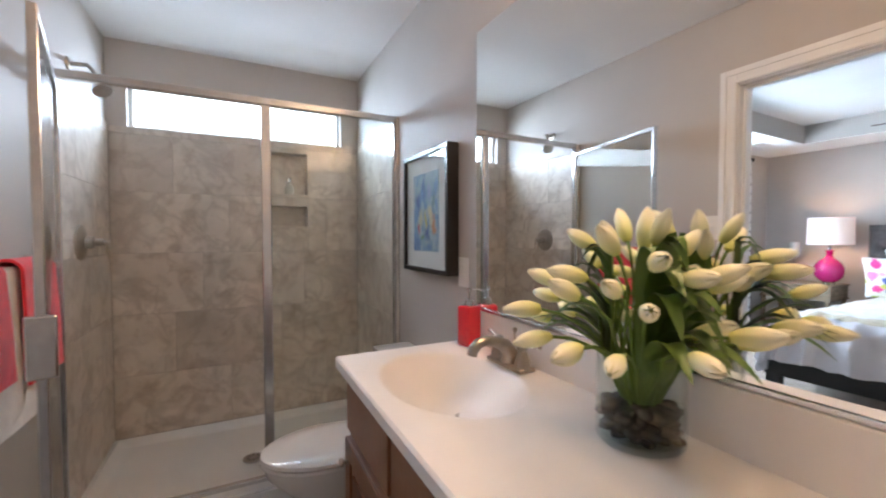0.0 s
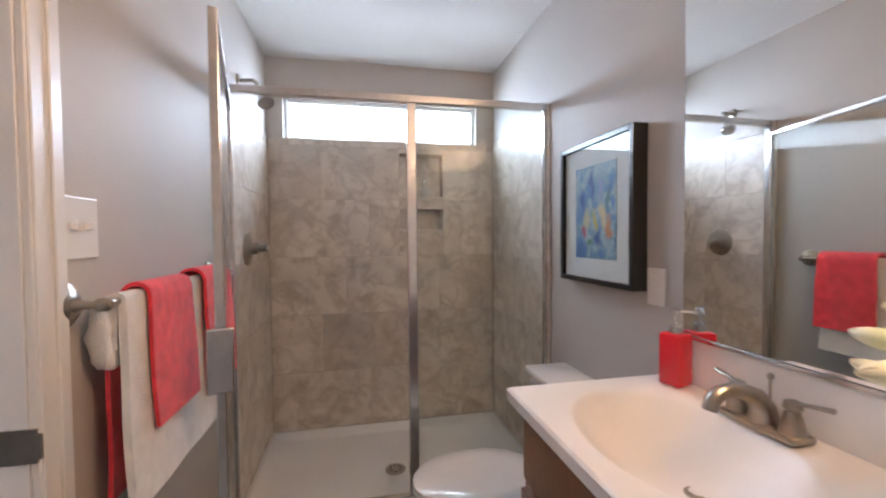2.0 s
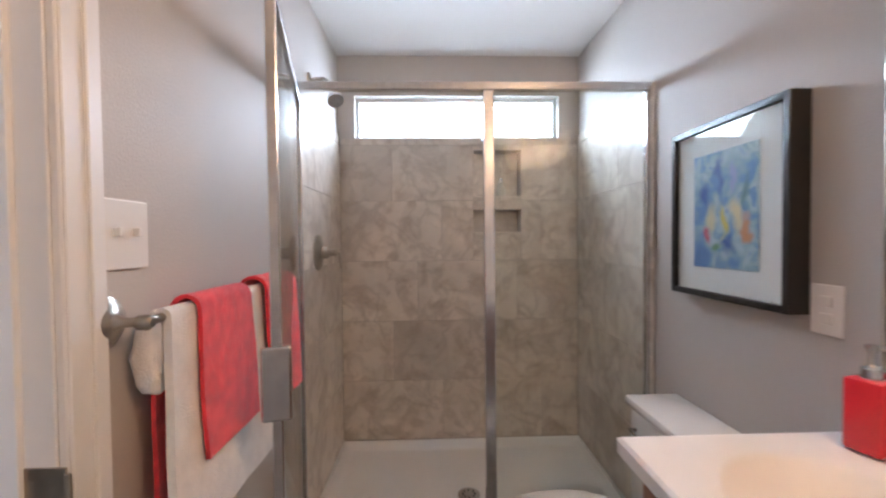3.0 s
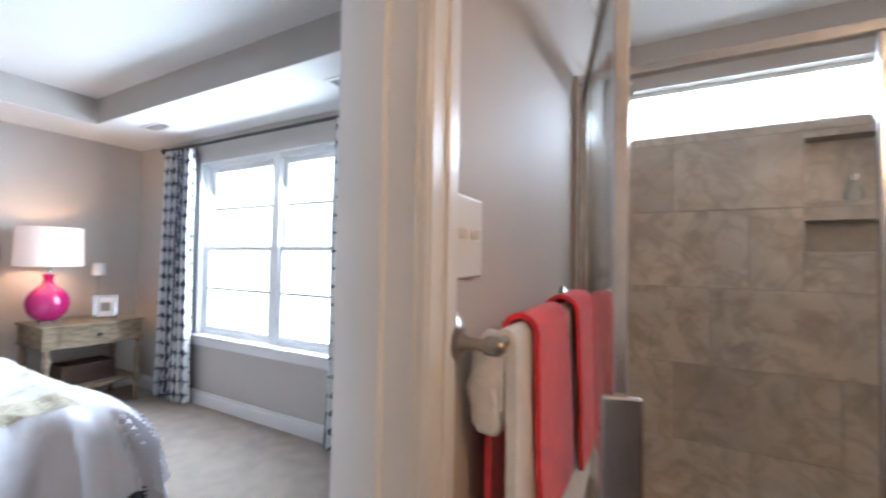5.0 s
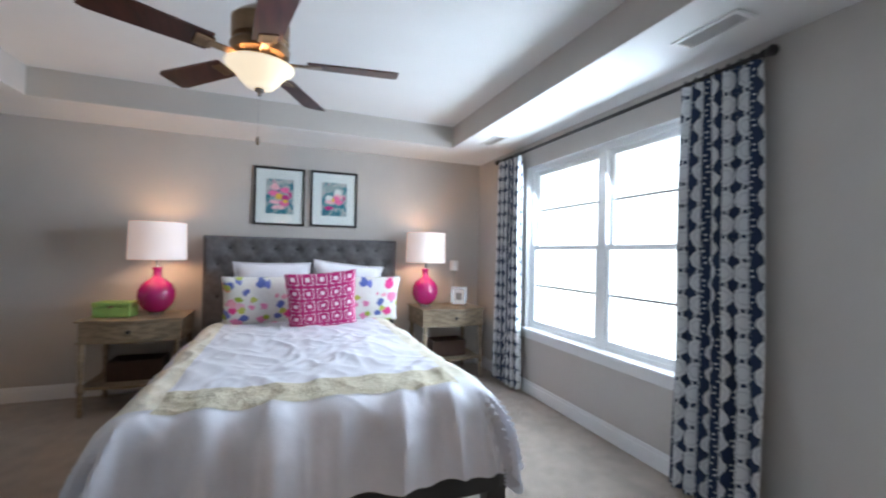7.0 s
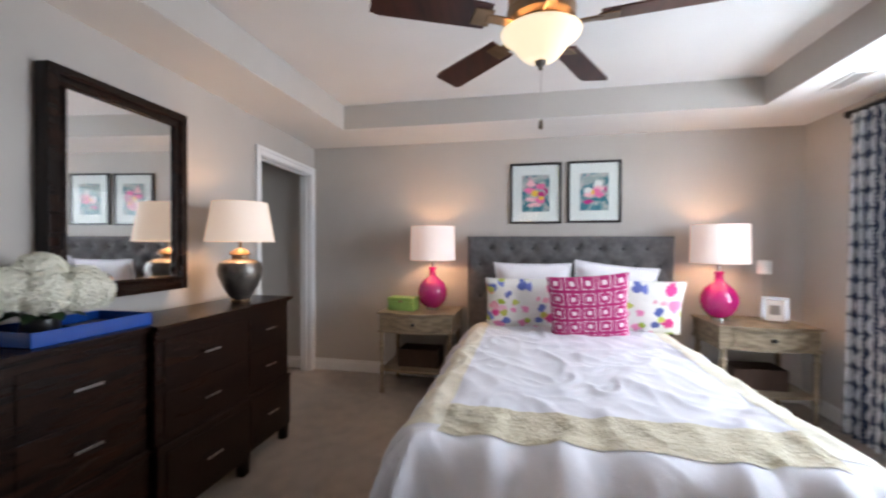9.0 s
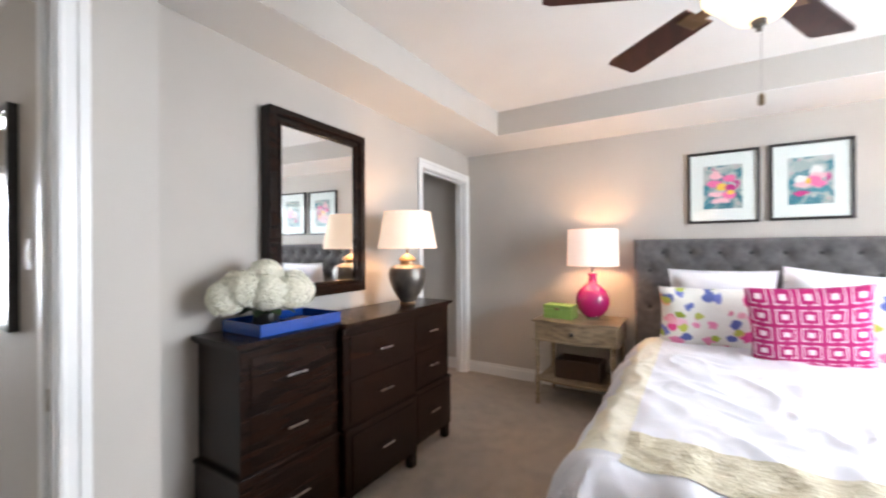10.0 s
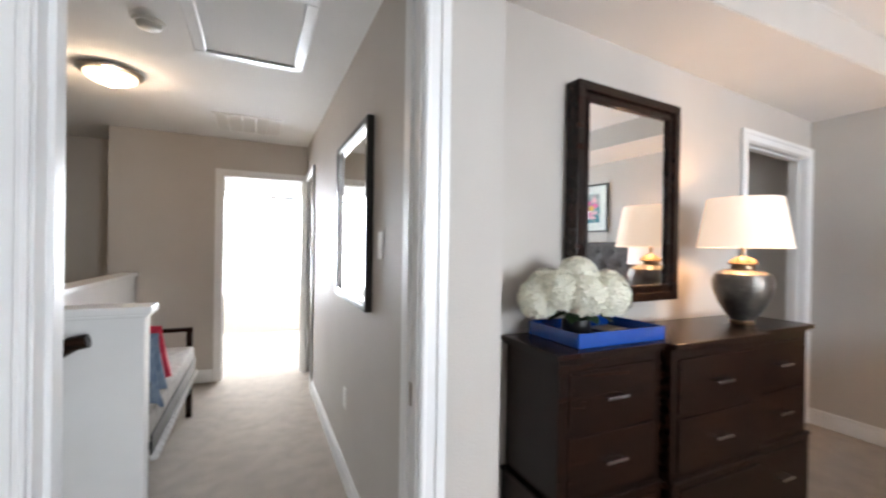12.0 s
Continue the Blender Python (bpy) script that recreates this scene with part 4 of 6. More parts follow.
# framed pictures
def picture(name, loc, rz, w, h, depth, art, border, label, fw=0.03):
    o = thing(name, loc, label, "framed picture", rz=rz)
    part("frame", boxes((-w / 2, -w / 2 + fw, -depth, 0, -h / 2, h / 2), (w / 2 - fw, w / 2, -depth, 0, -h / 2, h / 2), (-w / 2 + fw, w / 2 - fw, -depth, 0, h / 2 - fw, h / 2), (-w / 2 + fw, w / 2 - fw, -depth, 0, -h / 2, -h / 2 + fw), bevel=0.002), BLACKWOOD, o)
    part("mat_board", boxes((-w / 2 + fw, w / 2 - fw, -depth + 0.016, -0.002, -h / 2 + fw, h / 2 - fw)), MAT_BOARD, o)
    aw, ah = w / 2 - fw - border[0], h / 2 - fw - border[1]
    part("print", boxes((-aw, aw, -depth + 0.0135, -depth + 0.0158, -ah, ah)), art, o)
    g = part("glazing", boxes((-w / 2 + fw, w / 2 - fw, -depth + 0.006, -depth + 0.009, -h / 2 + fw, h / 2 - fw)), GLASS, o)
    g.visible_shadow = False
    return o


picture("framed_picture", (BX, 3.268, 1.408), -90, 0.475, 0.545, 0.055, WATERCOLOUR, (0.085, 0.075), "black framed blue watercolour print with a white mat", 0.02)

# toilet
toi = thing("toilet", (BX, 3.32, 0), "white porcelain toilet with a closed lid beside the vanity", "toilet", rz=180)
part("tank", boxes((0.015, 0.20, -0.21, 0.21, 0.36, 0.715), bevel=0.025), PORCELAIN, toi, smooth=True)
part("tank_lid", boxes((0.008, 0.212, -0.22, 0.22, 0.716, 0.752), bevel=0.012), PORCELAIN, toi, smooth=True)
part("flush_lever", tube(bmesh.new(), [(0.20, -0.15, 0.65), (0.222, -0.15, 0.65), (0.225, -0.09, 0.645)], 0.007, 8), CHROME, toi, smooth=True)
def egg(scale, z, cx=0.47):
    return [(cx + (0.27 if math.cos(a) > 0 else 0.235) * scale * math.cos(a), 0.182 * scale * math.sin(a), z) for a in (2 * math.pi * i / 40 for i in range(40))]
def stack(rows):
    bm = bmesh.new()
    rings = [[bm.verts.new(p) for p in r] for r in rows]
    for a, b in zip(rings, rings[1:]):
        for i in range(len(a)):
            bm.faces.new((a[i], a[(i + 1) % len(a)], b[(i + 1) % len(a)], b[i]))
    bm.faces.new(rings[0])
    bm.faces.new(rings[-1])
    return bm
part("bowl", stack([egg(0.62, FZ, 0.40), egg(0.60, 0.05, 0.40), egg(0.55, 0.16, 0.42), egg(0.74, 0.26, 0.44), egg(0.93, 0.34, 0.465), egg(0.96, 0.385, 0.47)]), PORCELAIN, toi, smooth=True)
part("seat", stack([egg(0.98, 0.386), egg(1.0, 0.392), egg(1.0, 0.400), egg(0.98, 0.405)]), PORCELAIN, toi, smooth=True)
part("lid", stack([egg(0.985, 0.409), egg(1.0, 0.413), egg(0.99, 0.424), egg(0.93, 0.431), egg(0.6, 0.434)]), PORCELAIN, toi, smooth=True)
part("hinge", boxes((0.20, 0.25, -0.09, -0.05, 0.386, 0.42), bevel=0.004), PORCELAIN, toi)
part("hinge", boxes((0.20, 0.25, 0.05, 0.09, 0.386, 0.42), bevel=0.004), PORCELAIN, toi)

# shower valve, head
val = thing("shower_valve", (0.0, 4.04, 1.27), "brushed nickel shower valve with a lever on the tiled wall", "shower valve", rz=0)
k = lathe([(0.0, 0.0), (0.085, 0.0), (0.083, 0.008), (0.05, 0.018), (0.03, 0.024), (0.028, 0.05), (0.018, 0.056), (0.016, 0.09), (0.0, 0.095)], 30)
bmesh.ops.transform(k, matrix=Matrix.Translation((0.011, 0, 0)) @ Matrix.Rotation(math.pi / 2, 4, "Y"), verts=k.verts)
part("escutcheon", k, NICKEL, val, smooth=True)
part("lever", tube(bmesh.new(), [(0.09, 0, 0), (0.11, 0.0, -0.005), (0.115, 0.0, -0.05), (0.12, 0.0, -0.075)], [0.009, 0.009, 0.006, 0.007], 10), NICKEL, val, smooth=True)
sh = thing("shower_head_fixture", (0.0, 3.98, 2.07), "brushed nickel shower head on an angled arm above the tiles", "shower head")
k = lathe([(0.0, 0.0), (0.032, 0.0), (0.028, 0.008), (0.0, 0.012)], 20)
bmesh.ops.transform(k, matrix=Matrix.Rotation(math.pi / 2, 4, "Y"), verts=k.verts)
part("flange", k, NICKEL, sh, smooth=True)
part("arm", tube(bmesh.new(), [(0.005, 0, 0), (0.07, 0, 0.005), (0.10, -0.05, -0.03), (0.125, -0.08, -0.075)], 0.0095, 10), NICKEL, sh, smooth=True)
k = lathe([(0.0, 0.0), (0.036, 0.0), (0.038, -0.008), (0.03, -0.028), (0.014, -0.05), (0.012, -0.07), (0, -0.07)][::-1], 22)
bmesh.ops.transform(k, matrix=Matrix.Translation((0.147, -0.11, -0.135)) @ Vector((-0.3, 0.4, 0.75)).to_track_quat("-Z", "Y").to_matrix().to_4x4(), verts=k.verts)
part("spray_face", k, CHROME, sh, smooth=True)

# niche bottles
def bottle(loc, s, label):
    b = thing("toiletry_bottle", loc, label, "bottle")
    part("body", lathe([(0.0, 0), (0.024 * s, 0.0), (0.03 * s, 0.02 * s), (0.03 * s, 0.05 * s), (0.012 * s, 0.08 * s), (0.01 * s, 0.09 * s)], 20, sy=0.7), SOAPLIQ, b, smooth=True)
    part("cap", lathe([(0.012 * s, 0.09 * s), (0.012 * s, 0.115 * s), (0.0, 0.118 * s)], 14), CHROME, b, smooth=True)
bottle((0.995, NY + 0.045, 1.583), 1.05, "small pearl bottle with a silver cap in the shower niche")
bottle((0.985, NY + 0.045, 1.506), 0.5, "tiny glass jar in the lower shower niche")

# towel bar and towels
bar = thing("towel_bar", (0.0, 2.775, 1.193), "brushed nickel towel bar with round roses on the bathroom wall", "towel bar")
for dy, nm in ((0, "rose"), (0.75, "rose")):
    k = lathe([(0.0, 0.0), (0.044, 0.0), (0.043, 0.008), (0.034, 0.013), (0.030, 0.019), (0.014, 0.024), (0.0085, 0.036), (0.008, 0.055), (0.013, 0.062), (0.0135, 0.078), (0.008, 0.085), (0, 0.086)], 24)
    bmesh.ops.transform(k, matrix=Matrix.Translation((0, dy, 0)) @ Matrix.Rotation(math.pi / 2, 4, "Y"), verts=k.verts)
    part(nm, k, NICKEL, bar, smooth=True)
part("bar", tube(bmesh.new(), [(0.07, -0.012, 0), (0.07, 0.37, 0), (0.07, 0.762, 0)], 0.008, 10), NICKEL, bar, smooth=True)


def draped(name, y0, y1, front, back, r, mat, label, seed, flare=0.0, thick=0.009):
    """A towel folded over the bar: front and back are the lengths it hangs."""
    o = thing(name, (0.07, 0, 1.193), label, "towel")
    total = front + back + math.pi * r
    def f(u, v):
        s = u * total
        y = y0 + v * (y1 - y0)
        if s < back:
            x, z = -r, -(back - s)
        elif s < back + math.pi * r:
            a = (s - back) / r
            x, z = -r * math.cos(a), r * math.sin(a)
        else:
            x, z = r, -(s - back - math.pi * r)
        w = 0.006 * noise.noise(Vector((y * 9 + seed, z * 3, seed))) * min(1, abs(z) * 6)
        d = max(0.0, -z)
        x += w + (0.05 * d * d if x > 0 else 0.0) + (flare * d if x > 0 else 0)
        if s < back:
            y -= 0.05 * min(1.0, (back - s) * 8) * (r > 0.02)
        y += (v - 0.5) * 0.06 * d + 0.01 * noise.noise(Vector((z * 5, seed, v))) * min(1, d * 5)
        return (max(x, -0.062), y, z)
    part("cloth", sheet(f, 60, 24, thick), mat, o, smooth=True)
    return o


draped("bath_towel", 2.82, 3.40, 0.44, 0.10, 0.017, TERRY_WHITE, "thick white terry bath towel folded over the towel bar", 1.0, 0.02, thick=0.016)
draped("hand_towel", 2.89, 3.11, 0.295, 0.42, 0.032, TERRY_CORAL, "coral red terry hand towel over the white towel", 5.0, 0.03)
draped("hand_towel", 3.19, 3.42, 0.33, 0.30, 0.032, TERRY_CORAL, "coral red terry cloth over the white towel near the shower", 9.0, 0.02)
rl = thing("folded_towel", (0.04, 2.85, 1.125), "white terry towel end folded up under the towel bar", "towel")
bm = bmesh.new()
bmesh.ops.create_uvsphere(bm, u_segments=28, v_segments=20, radius=1.0)
for v in bm.verts:
    c = v.co.copy()
    squared = Vector([math.copysign(abs(q) ** 0.6, q) for q in c])
    wide = 0.040 - 0.010 * max(0.0, squared.z)
    v.co = Vector((squared.x * 0.028, squared.y * wide, squared.z * 0.072 + 0.010 * squared.y)) + 0.005 * noise.noise_vector(c * 2.2)
    v.co.x -= 0.007 * math.exp(-((v.co.z + 0.02 + v.co.y * 0.5) / 0.008) ** 2)
part("cloth", bm, TERRY_WHITE, rl, smooth=True)

# vase of tulips
VC = (1.352, 2.105, CTOP + 0.003)
vase = thing("tulip_vase", VC, "clear glass cylinder vase with dark pebbles, standing on the vanity top", "vase")
part("glass_wall", lathe([(0.0, 0.0), (0.076, 0.0), (0.08, 0.006), (0.08, 0.155), (0.0765, 0.155), (0.0755, 0.012), (0.0, 0.011)], 48, cap=False), VASEGLASS, vase, smooth=True)
rng = random.Random(4)
for i in range(120):
    a, rr = i * 2.39996, 0.062 * math.sqrt((i % 24 + 0.5) / 24)
    s = rng.uniform(0.013, 0.019)
    bm = bmesh.new()
    bmesh.ops.create_icosphere(bm, subdivisions=2, radius=s, matrix=Matrix.Diagonal((1.25, rng.uniform(0.7, 1), 0.55, 1)))
    o = part("pebble", bm, STONE, vase, smooth=True)
    o.location = (rr * math.cos(a), rr * math.sin(a), 0.020 + 0.0115 * (i // 24))
    o.rotation_euler = (0, 0, a)


def tulip_material():
    m = material("cream_tulip_petal", (0.80, 0.78, 0.55), 0.5, scale=20, amount=0.05, spec=0.3)
    b, n, l = shader(m)
    tc = n.new("ShaderNodeTexCoord")
    sp = n.new("ShaderNodeSeparateXYZ")
    l.new(tc.outputs["Object"], sp.inputs[0])
    r = n.new("ShaderNodeMapRange")
    r.inputs[1].default_value, r.inputs[2].default_value = 0.0, 0.055
    l.new(sp.outputs[2], r.inputs[0])
    mx = n.new("ShaderNodeMix")
    mx.data_type = "RGBA"
    mx.inputs[6].default_value, mx.inputs[7].default_value = (0.60, 0.62, 0.16, 1), (0.88, 0.86, 0.66, 1)
    l.new(r.outputs[0], mx.inputs[0])
    l.new(mx.outputs[2], b.inputs["Base Color"])
    return m


TULIP = tulip_material()


def bloom_mesh():
    """Six cupped petals in two whorls."""
    bm = bmesh.new()
    for k in range(6):
        a0 = k * math.pi / 3
        off = 0.0 if k % 2 else 0.0018
        vs = []
        for j in range(8):
            t = j / 7
            rad = 0.0205 * math.sin(math.pi * (0.10 + 0.865 * t)) ** 0.7 + off * (1 - t)
            wide = 0.66 * (1 - 0.6 * max(0, t - 0.6) / 0.4)
            vs.append([bm.verts.new((rad * (1 - 0.06 * abs(q)) * math.cos(a0 + q * wide), rad * (1 - 0.06 * abs(q)) * math.sin(a0 + q * wide), 0.068 * t)) for q in (-1, -0.5, 0, 0.5, 1)])
        for j in range(7):
            for i in range(4):
                bm.faces.new((vs[j][i], vs[j][i + 1], vs[j + 1][i + 1], vs[j + 1][i]))
        foot = bm.verts.new((0, 0, -0.002)) if k == 0 else foot
        for i in range(4):
            bm.faces.new((vs[0][i + 1], vs[0][i], foot))
    return bm


heads = []
N = 34
for i in range(N):
    f = (i + 0.5) / N
    phi = i * 2.399963
    el = radians(86 - 88 * f ** 0.85)
    R = 1 + 0.12 * rng.uniform(-1, 1)
    dx, dy = math.cos(phi) * math.cos(el), math.sin(phi) * math.cos(el)
    x, y, z = 0.20 * dx * R, 0.20 * dy * R, 0.155 + 0.215 * math.sin(el) + 0.025 * rng.uniform(-1, 1)
    x = min(x, 0.07 + 0.01 * rng.random())
    y *= 0.78 if y < 0 else 1.05
    heads.append((x - 0.015, y, max(0.208, z)))
stems, bloom_data = bmesh.new(), None
for i, (x, y, z) in enumerate(heads):
    mid = Vector((x * 0.5, y * 0.5, z * 0.72 + 0.03))
    away = Vector((x + 0.015, y, 0)).normalized()
    low = away * rng.uniform(0.008, 0.028) + Vector((0, 0, 0.06))
    rim = away * rng.uniform(0.045, 0.068) + Vector((0, 0, 0.15))
    end = Vector((x, y, z))
    st = part("stem", tube(bmesh.new(), [low, rim, mid, mid.lerp(end, 0.55) + Vector((0, 0, 0.008)), end], 0.0032, 6), STEM, vase, smooth=True)
    if bloom_data is None:
        b = part("bloom", bloom_mesh(), TULIP, st, "cream white tulip bloom, green at its base", smooth=True)
        bloom_data = b.data
    else:
        b = new("bloom", bloom_data)
        b.parent = st
    d = (end - mid + Vector((0.35 * x, 0.35 * y, rng.uniform(-0.05, 0.02)))).normalized()
    sc = rng.uniform(0.88, 1.08)
    b.matrix_local = Matrix.Translation(end - d * 0.004) @ d.to_track_quat("Z", "Y").to_matrix().to_4x4() @ Matrix.Rotation(rng.uniform(0, 6), 4, "Z") @ Matrix.Diagonal((sc * 0.78, sc * 0.78, sc * rng.uniform(1.0, 1.15), 1))
for i in range(62):
    phi, f = i * 2.1 + rng.uniform(-0.3, 0.3), rng.random()
    reach, rise = 0.08 + 0.13 * f, 0.12 + 0.15 * (1 - f)
    c, s = math.cos(phi), math.sin(phi)
    if c > 0:
        reach *= 0.45
    def leaf(u, v, c=c, s=s, reach=reach, rise=rise, sag=rng.uniform(0.1, 0.9)):
        t = v
        rad = 0.012 + reach * t ** 1.3
        z = 0.05 + rise * 1.3 * (math.sin(t * math.pi * (0.5 + 0.3 * sag)))
        w = 0.021 * math.sin(math.pi * min(1, t * 0.94 + 0.06)) ** 0.7 * (u - 0.5) * 2
        rad = max(rad, 0.075 * (z - 0.05) / 0.11) if z < 0.16 else max(rad, 0.064)
        if z < 0.165:
            rad = min(rad, 0.066)
        return (rad * c - w * s, rad * s + w * c, z + 0.25 * abs(w))
    part("leaf", sheet(leaf, 4, 12), LEAF, vase, smooth=True)

# ---- bedroom ----
# curtains
def curtain(name, x0, x1, label, seed, fold=7):
    o = thing(name, ((x0 + x1) / 2, NY - 0.10, 2.315), label, "curtain", "curtains at the window")
    w = x1 - x0
    def f(u, v):
        z = -v * 2.355
        a = u * fold * 2 * math.pi + 0.5 * math.sin(v * 3 + seed)
        amp = 0.036 + 0.014 * v
        wide = w * (0.88 + 0.12 * v) * (u - 0.5)
        x = wide + 0.012 * math.sin(a * 2 + seed) + 0.015 * noise.noise(Vector((u * 3, v * 2.5, seed)))
        y = amp * math.sin(a) + 0.02 * noise.noise(Vector((u * 5, v * 2, seed + 4)))
        return (x, y, z)
    part("cloth", sheet(f, fold * 14, 40, 0.003, uvs=(w * 1.9, 2.315)), CURTAIN, o, smooth=True)
    for i in range(fold):
        xx = -w * 0.44 + w * 0.88 * (i + 0.5) / fold
        k = bmesh.new()
        pts = [(0, 0.021 * math.cos(t), 0.021 * math.sin(t)) for t in (2 * math.pi * q / 16 for q in range(17))]
        tube(k, pts, 0.0035, 6)
        bmesh.ops.transform(k, matrix=Matrix.Translation((xx, 0.0, 0.02)), verts=k.verts)
        part("ring", k, ROD, o, smooth=True)
    return o


curtain("curtain", -1.84, -1.35, "navy and white lattice curtain gathered beside the bedroom window", 1.3)
curtain("curtain", -4.06, -3.56, "navy and white lattice curtain hanging in the bedroom corner", 4.1)
rod = thing("curtain_rod", (0, NY - 0.10, 2.335), "dark bronze curtain rod with turned finials above the window", "curtain rod")
part("rod", tube(bmesh.new(), [(-4.03, 0, 0), (-2.7, 0, 0), (-1.37, 0, 0)], 0.0135, 12), ROD, rod, smooth=True)
for x, s in ((-1.37, 1), (-4.03, -1)):
    k = lathe([(0.0135, 0), (0.022, 0.004), (0.022, 0.012), (0.014, 0.018), (0.026, 0.034), (0.030, 0.05), (0.020, 0.066), (0, 0.072)], 18)
    bmesh.ops.transform(k, matrix=Matrix.Translation((x, 0, 0)) @ Matrix.Rotation(s * math.pi / 2, 4, "Y"), verts=k.verts)
    part("finial", k, ROD, rod, smooth=True)
    part("bracket", boxes((x - s * 0.1 - 0.008, x - s * 0.1 + 0.008, 0.0, 0.099, -0.012, 0.0)), ROD, rod)

# bed
BY = 2.475
bed = thing("bed", (0, BY, 0), "wide bed with a charcoal tufted headboard and dark rails", "bed")
HW = 0.965
def tuft(u, v):
    y, z = -HW + u * 2 * HW, 0.30 + v * 1.135
    d = 1e9
    for r in range(4):
        zz = 1.315 - r * 0.16
        n = 8 if r % 2 == 0 else 9
        for k in range(n):
            yy = (k - (n - 1) / 2) * 0.209
            d = min(d, math.hypot(y - yy, z - zz))
    puff = 0.042 * (1 - math.exp(-(d / 0.048) ** 1.3)) - 0.008 if z > 0.8 else 0.026
    # diagonal pleats between the buttons
    q = 0.0
    if 0.90 < z < 1.34:
        s1 = ((y / 0.209 + (1.315 - z) / 0.32) % 1.0) - 0.5
        s2 = ((y / 0.209 - (1.315 - z) / 0.32) % 1.0) - 0.5
        q = 0.0045 * (math.exp(-(s1 / 0.05) ** 2) + math.exp(-(s2 / 0.05) ** 2))
    e = min(y + HW, HW - y, 1.435 - z)
    edge = 0.035 * (1 - min(1, max(0, e) / 0.035)) ** 2
    return (-4.635 + 0.055 + puff - q - edge, y, z)
hb = part("headboard", sheet(tuft, 200, 110, 0.0), UPHOLSTERY, bed, "charcoal fabric headboard with rows of tufted buttons", smooth=True)
part("headboard_back", boxes((-4.71, -4.60, -HW, HW, 0.05, 1.434), bevel=0.012), UPHOLSTERY, bed)
for r in range(4):
    n = 8 if r % 2 == 0 else 9
    for k in range(n):
        kb = lathe([(0.0, 0.0), (0.015, 0.0), (0.013, 0.006), (0.0, 0.009)], 12)
        bmesh.ops.transform(kb, matrix=Matrix.Translation((-4.580, (k - (n - 1) / 2) * 0.209, 1.315 - r * 0.16)) @ Matrix.Rotation(math.pi / 2, 4, "Y"), verts=kb.verts)
        part("button", kb, BUTTON, hb, "dark button, its colour deepened for the shade in the tuft", smooth=True)
FX = -1.86
for s in (-1, 1):
    part("side_rail", boxes((-4.6, FX, s * 0.84 - 0.02, s * 0.84 + 0.02, 0.12, 0.34), bevel=0.006), BLACKWOOD, bed)
    part("leg", boxes((FX - 0.10, FX, s * 0.80 - 0.05, s * 0.80 + 0.05, FZ, 0.14), bevel=0.008), BLACKWOOD, bed)
part("foot_rail", boxes((FX - 0.04, FX, -0.82, 0.82, 0.12, 0.34), bevel=0.006), BLACKWOOD, bed)
part("mattress", boxes((-4.56, FX - 0.045, -0.79, 0.79, 0.34, 0.595), bevel=0.06), COTTON, bed, smooth=True)

# comforter: a flat top that rolls over the shoulders and hangs in folds
com = thing("comforter", (0, BY - 0.04, 0), "rumpled white comforter with a champagne embroidered band on the bed", "bedding")
TOPZ, HALF, FOOT, HEAD = 0.635, 0.735, -1.90, -4.20
def cloth(s, t, lift=0.0):
    """s: across the bed in metres of cloth from its middle, t: from the head in metres of cloth."""
    def roll_over(a, flat, r):
        if a <= flat:
            return a, 0.0
        q = a - flat
        if q < r * 1.35:
            return flat + r * math.sin(q / r), r * (1 - math.cos(q / r))
        k = 1.35
        return flat + r * math.sin(k) + (q - r * k) * 0.24, r * (1 - math.cos(k)) + (q - r * k) * 0.97
    sg = 1 if s >= 0 else -1
    y, dy = roll_over(abs(s), HALF - 0.02, 0.14)
    x, dx = roll_over(t, FOOT - HEAD - 0.06, 0.14)
    z = TOPZ - math.hypot(dy, dx) if dx > 0 and dy > 0 else TOPZ - dy - dx
    down = min(1.0, max(dy, dx) / 0.16)
    p = Vector((HEAD + x, sg * y, z))
    if dx > 0.02 and dy > 0.02:
        c = min(dx, dy)
        p.x -= 0.05 * c
        p.y -= sg * 0.05 * c
    n1 = noise.noise(Vector((p.x * 2.2, p.y * 2.2, 0.0)))
    ridge = abs(noise.noise(Vector((p.x * 3.1 + 4 + 0.8 * n1, p.y * 4.4 + 1.1 * n1, 2.0))))
    ridge2 = abs(noise.noise(Vector((p.x * 6.5 + 2 * n1, p.y * 8.0, 5.0))))
    wr = 0.013 * (1 - ridge * 3.2 if ridge < 0.31 else 0) + 0.006 * (1 - ridge2 * 3 if ridge2 < 0.33 else 0) + 0.012 * n1
    if t < 0.2:
        wr *= t / 0.2
    p.z += wr * (1 - 0.7 * down)
    if t > 2.2:
        k = min(1.0, (t - 2.2) / 0.15) * (1 - 0.6 * down)
        p.z += k * (0.017 * math.sin(p.y * 24 + 3 * n1) + 0.022 * noise.noise(Vector((p.y * 7, 1.0, p.x * 1.5))))
    if down > 0:
        wx = dx / (dx + dy)
        along = p.x * (1 - wx) + p.y * wx
        bend = along * 11 + 3 * noise.noise(Vector((along * 2.3, z * 0.8, 1.0))) + 1.2 * z
        crease = 0.05 * (1 - abs(math.sin(bend))) ** 2.2 * (0.6 + noise.noise(Vector((along * 2.0, 9.0, 0.0))))
        f = (math.sin(along * 21 + 4 * noise.noise(Vector((along * 1.5, 3, 0)))) * 0.034 + 0.115 * noise.noise(Vector((along * 5.0, z * 1.2, 7.0))) + 0.018 * noise.noise(Vector((along * 14.0, z * 1.2, 2.0))) + crease) * down
        p.y += sg * f * (1 - wx)
        p.x += f * wx
    if lift:
        p.z += lift * (1 - 0.6 * down)
        if dx > dy:
            p.x += lift * down
        else:
            p.y += sg * lift * down
    return p
S, TT = 1.15, 2.69
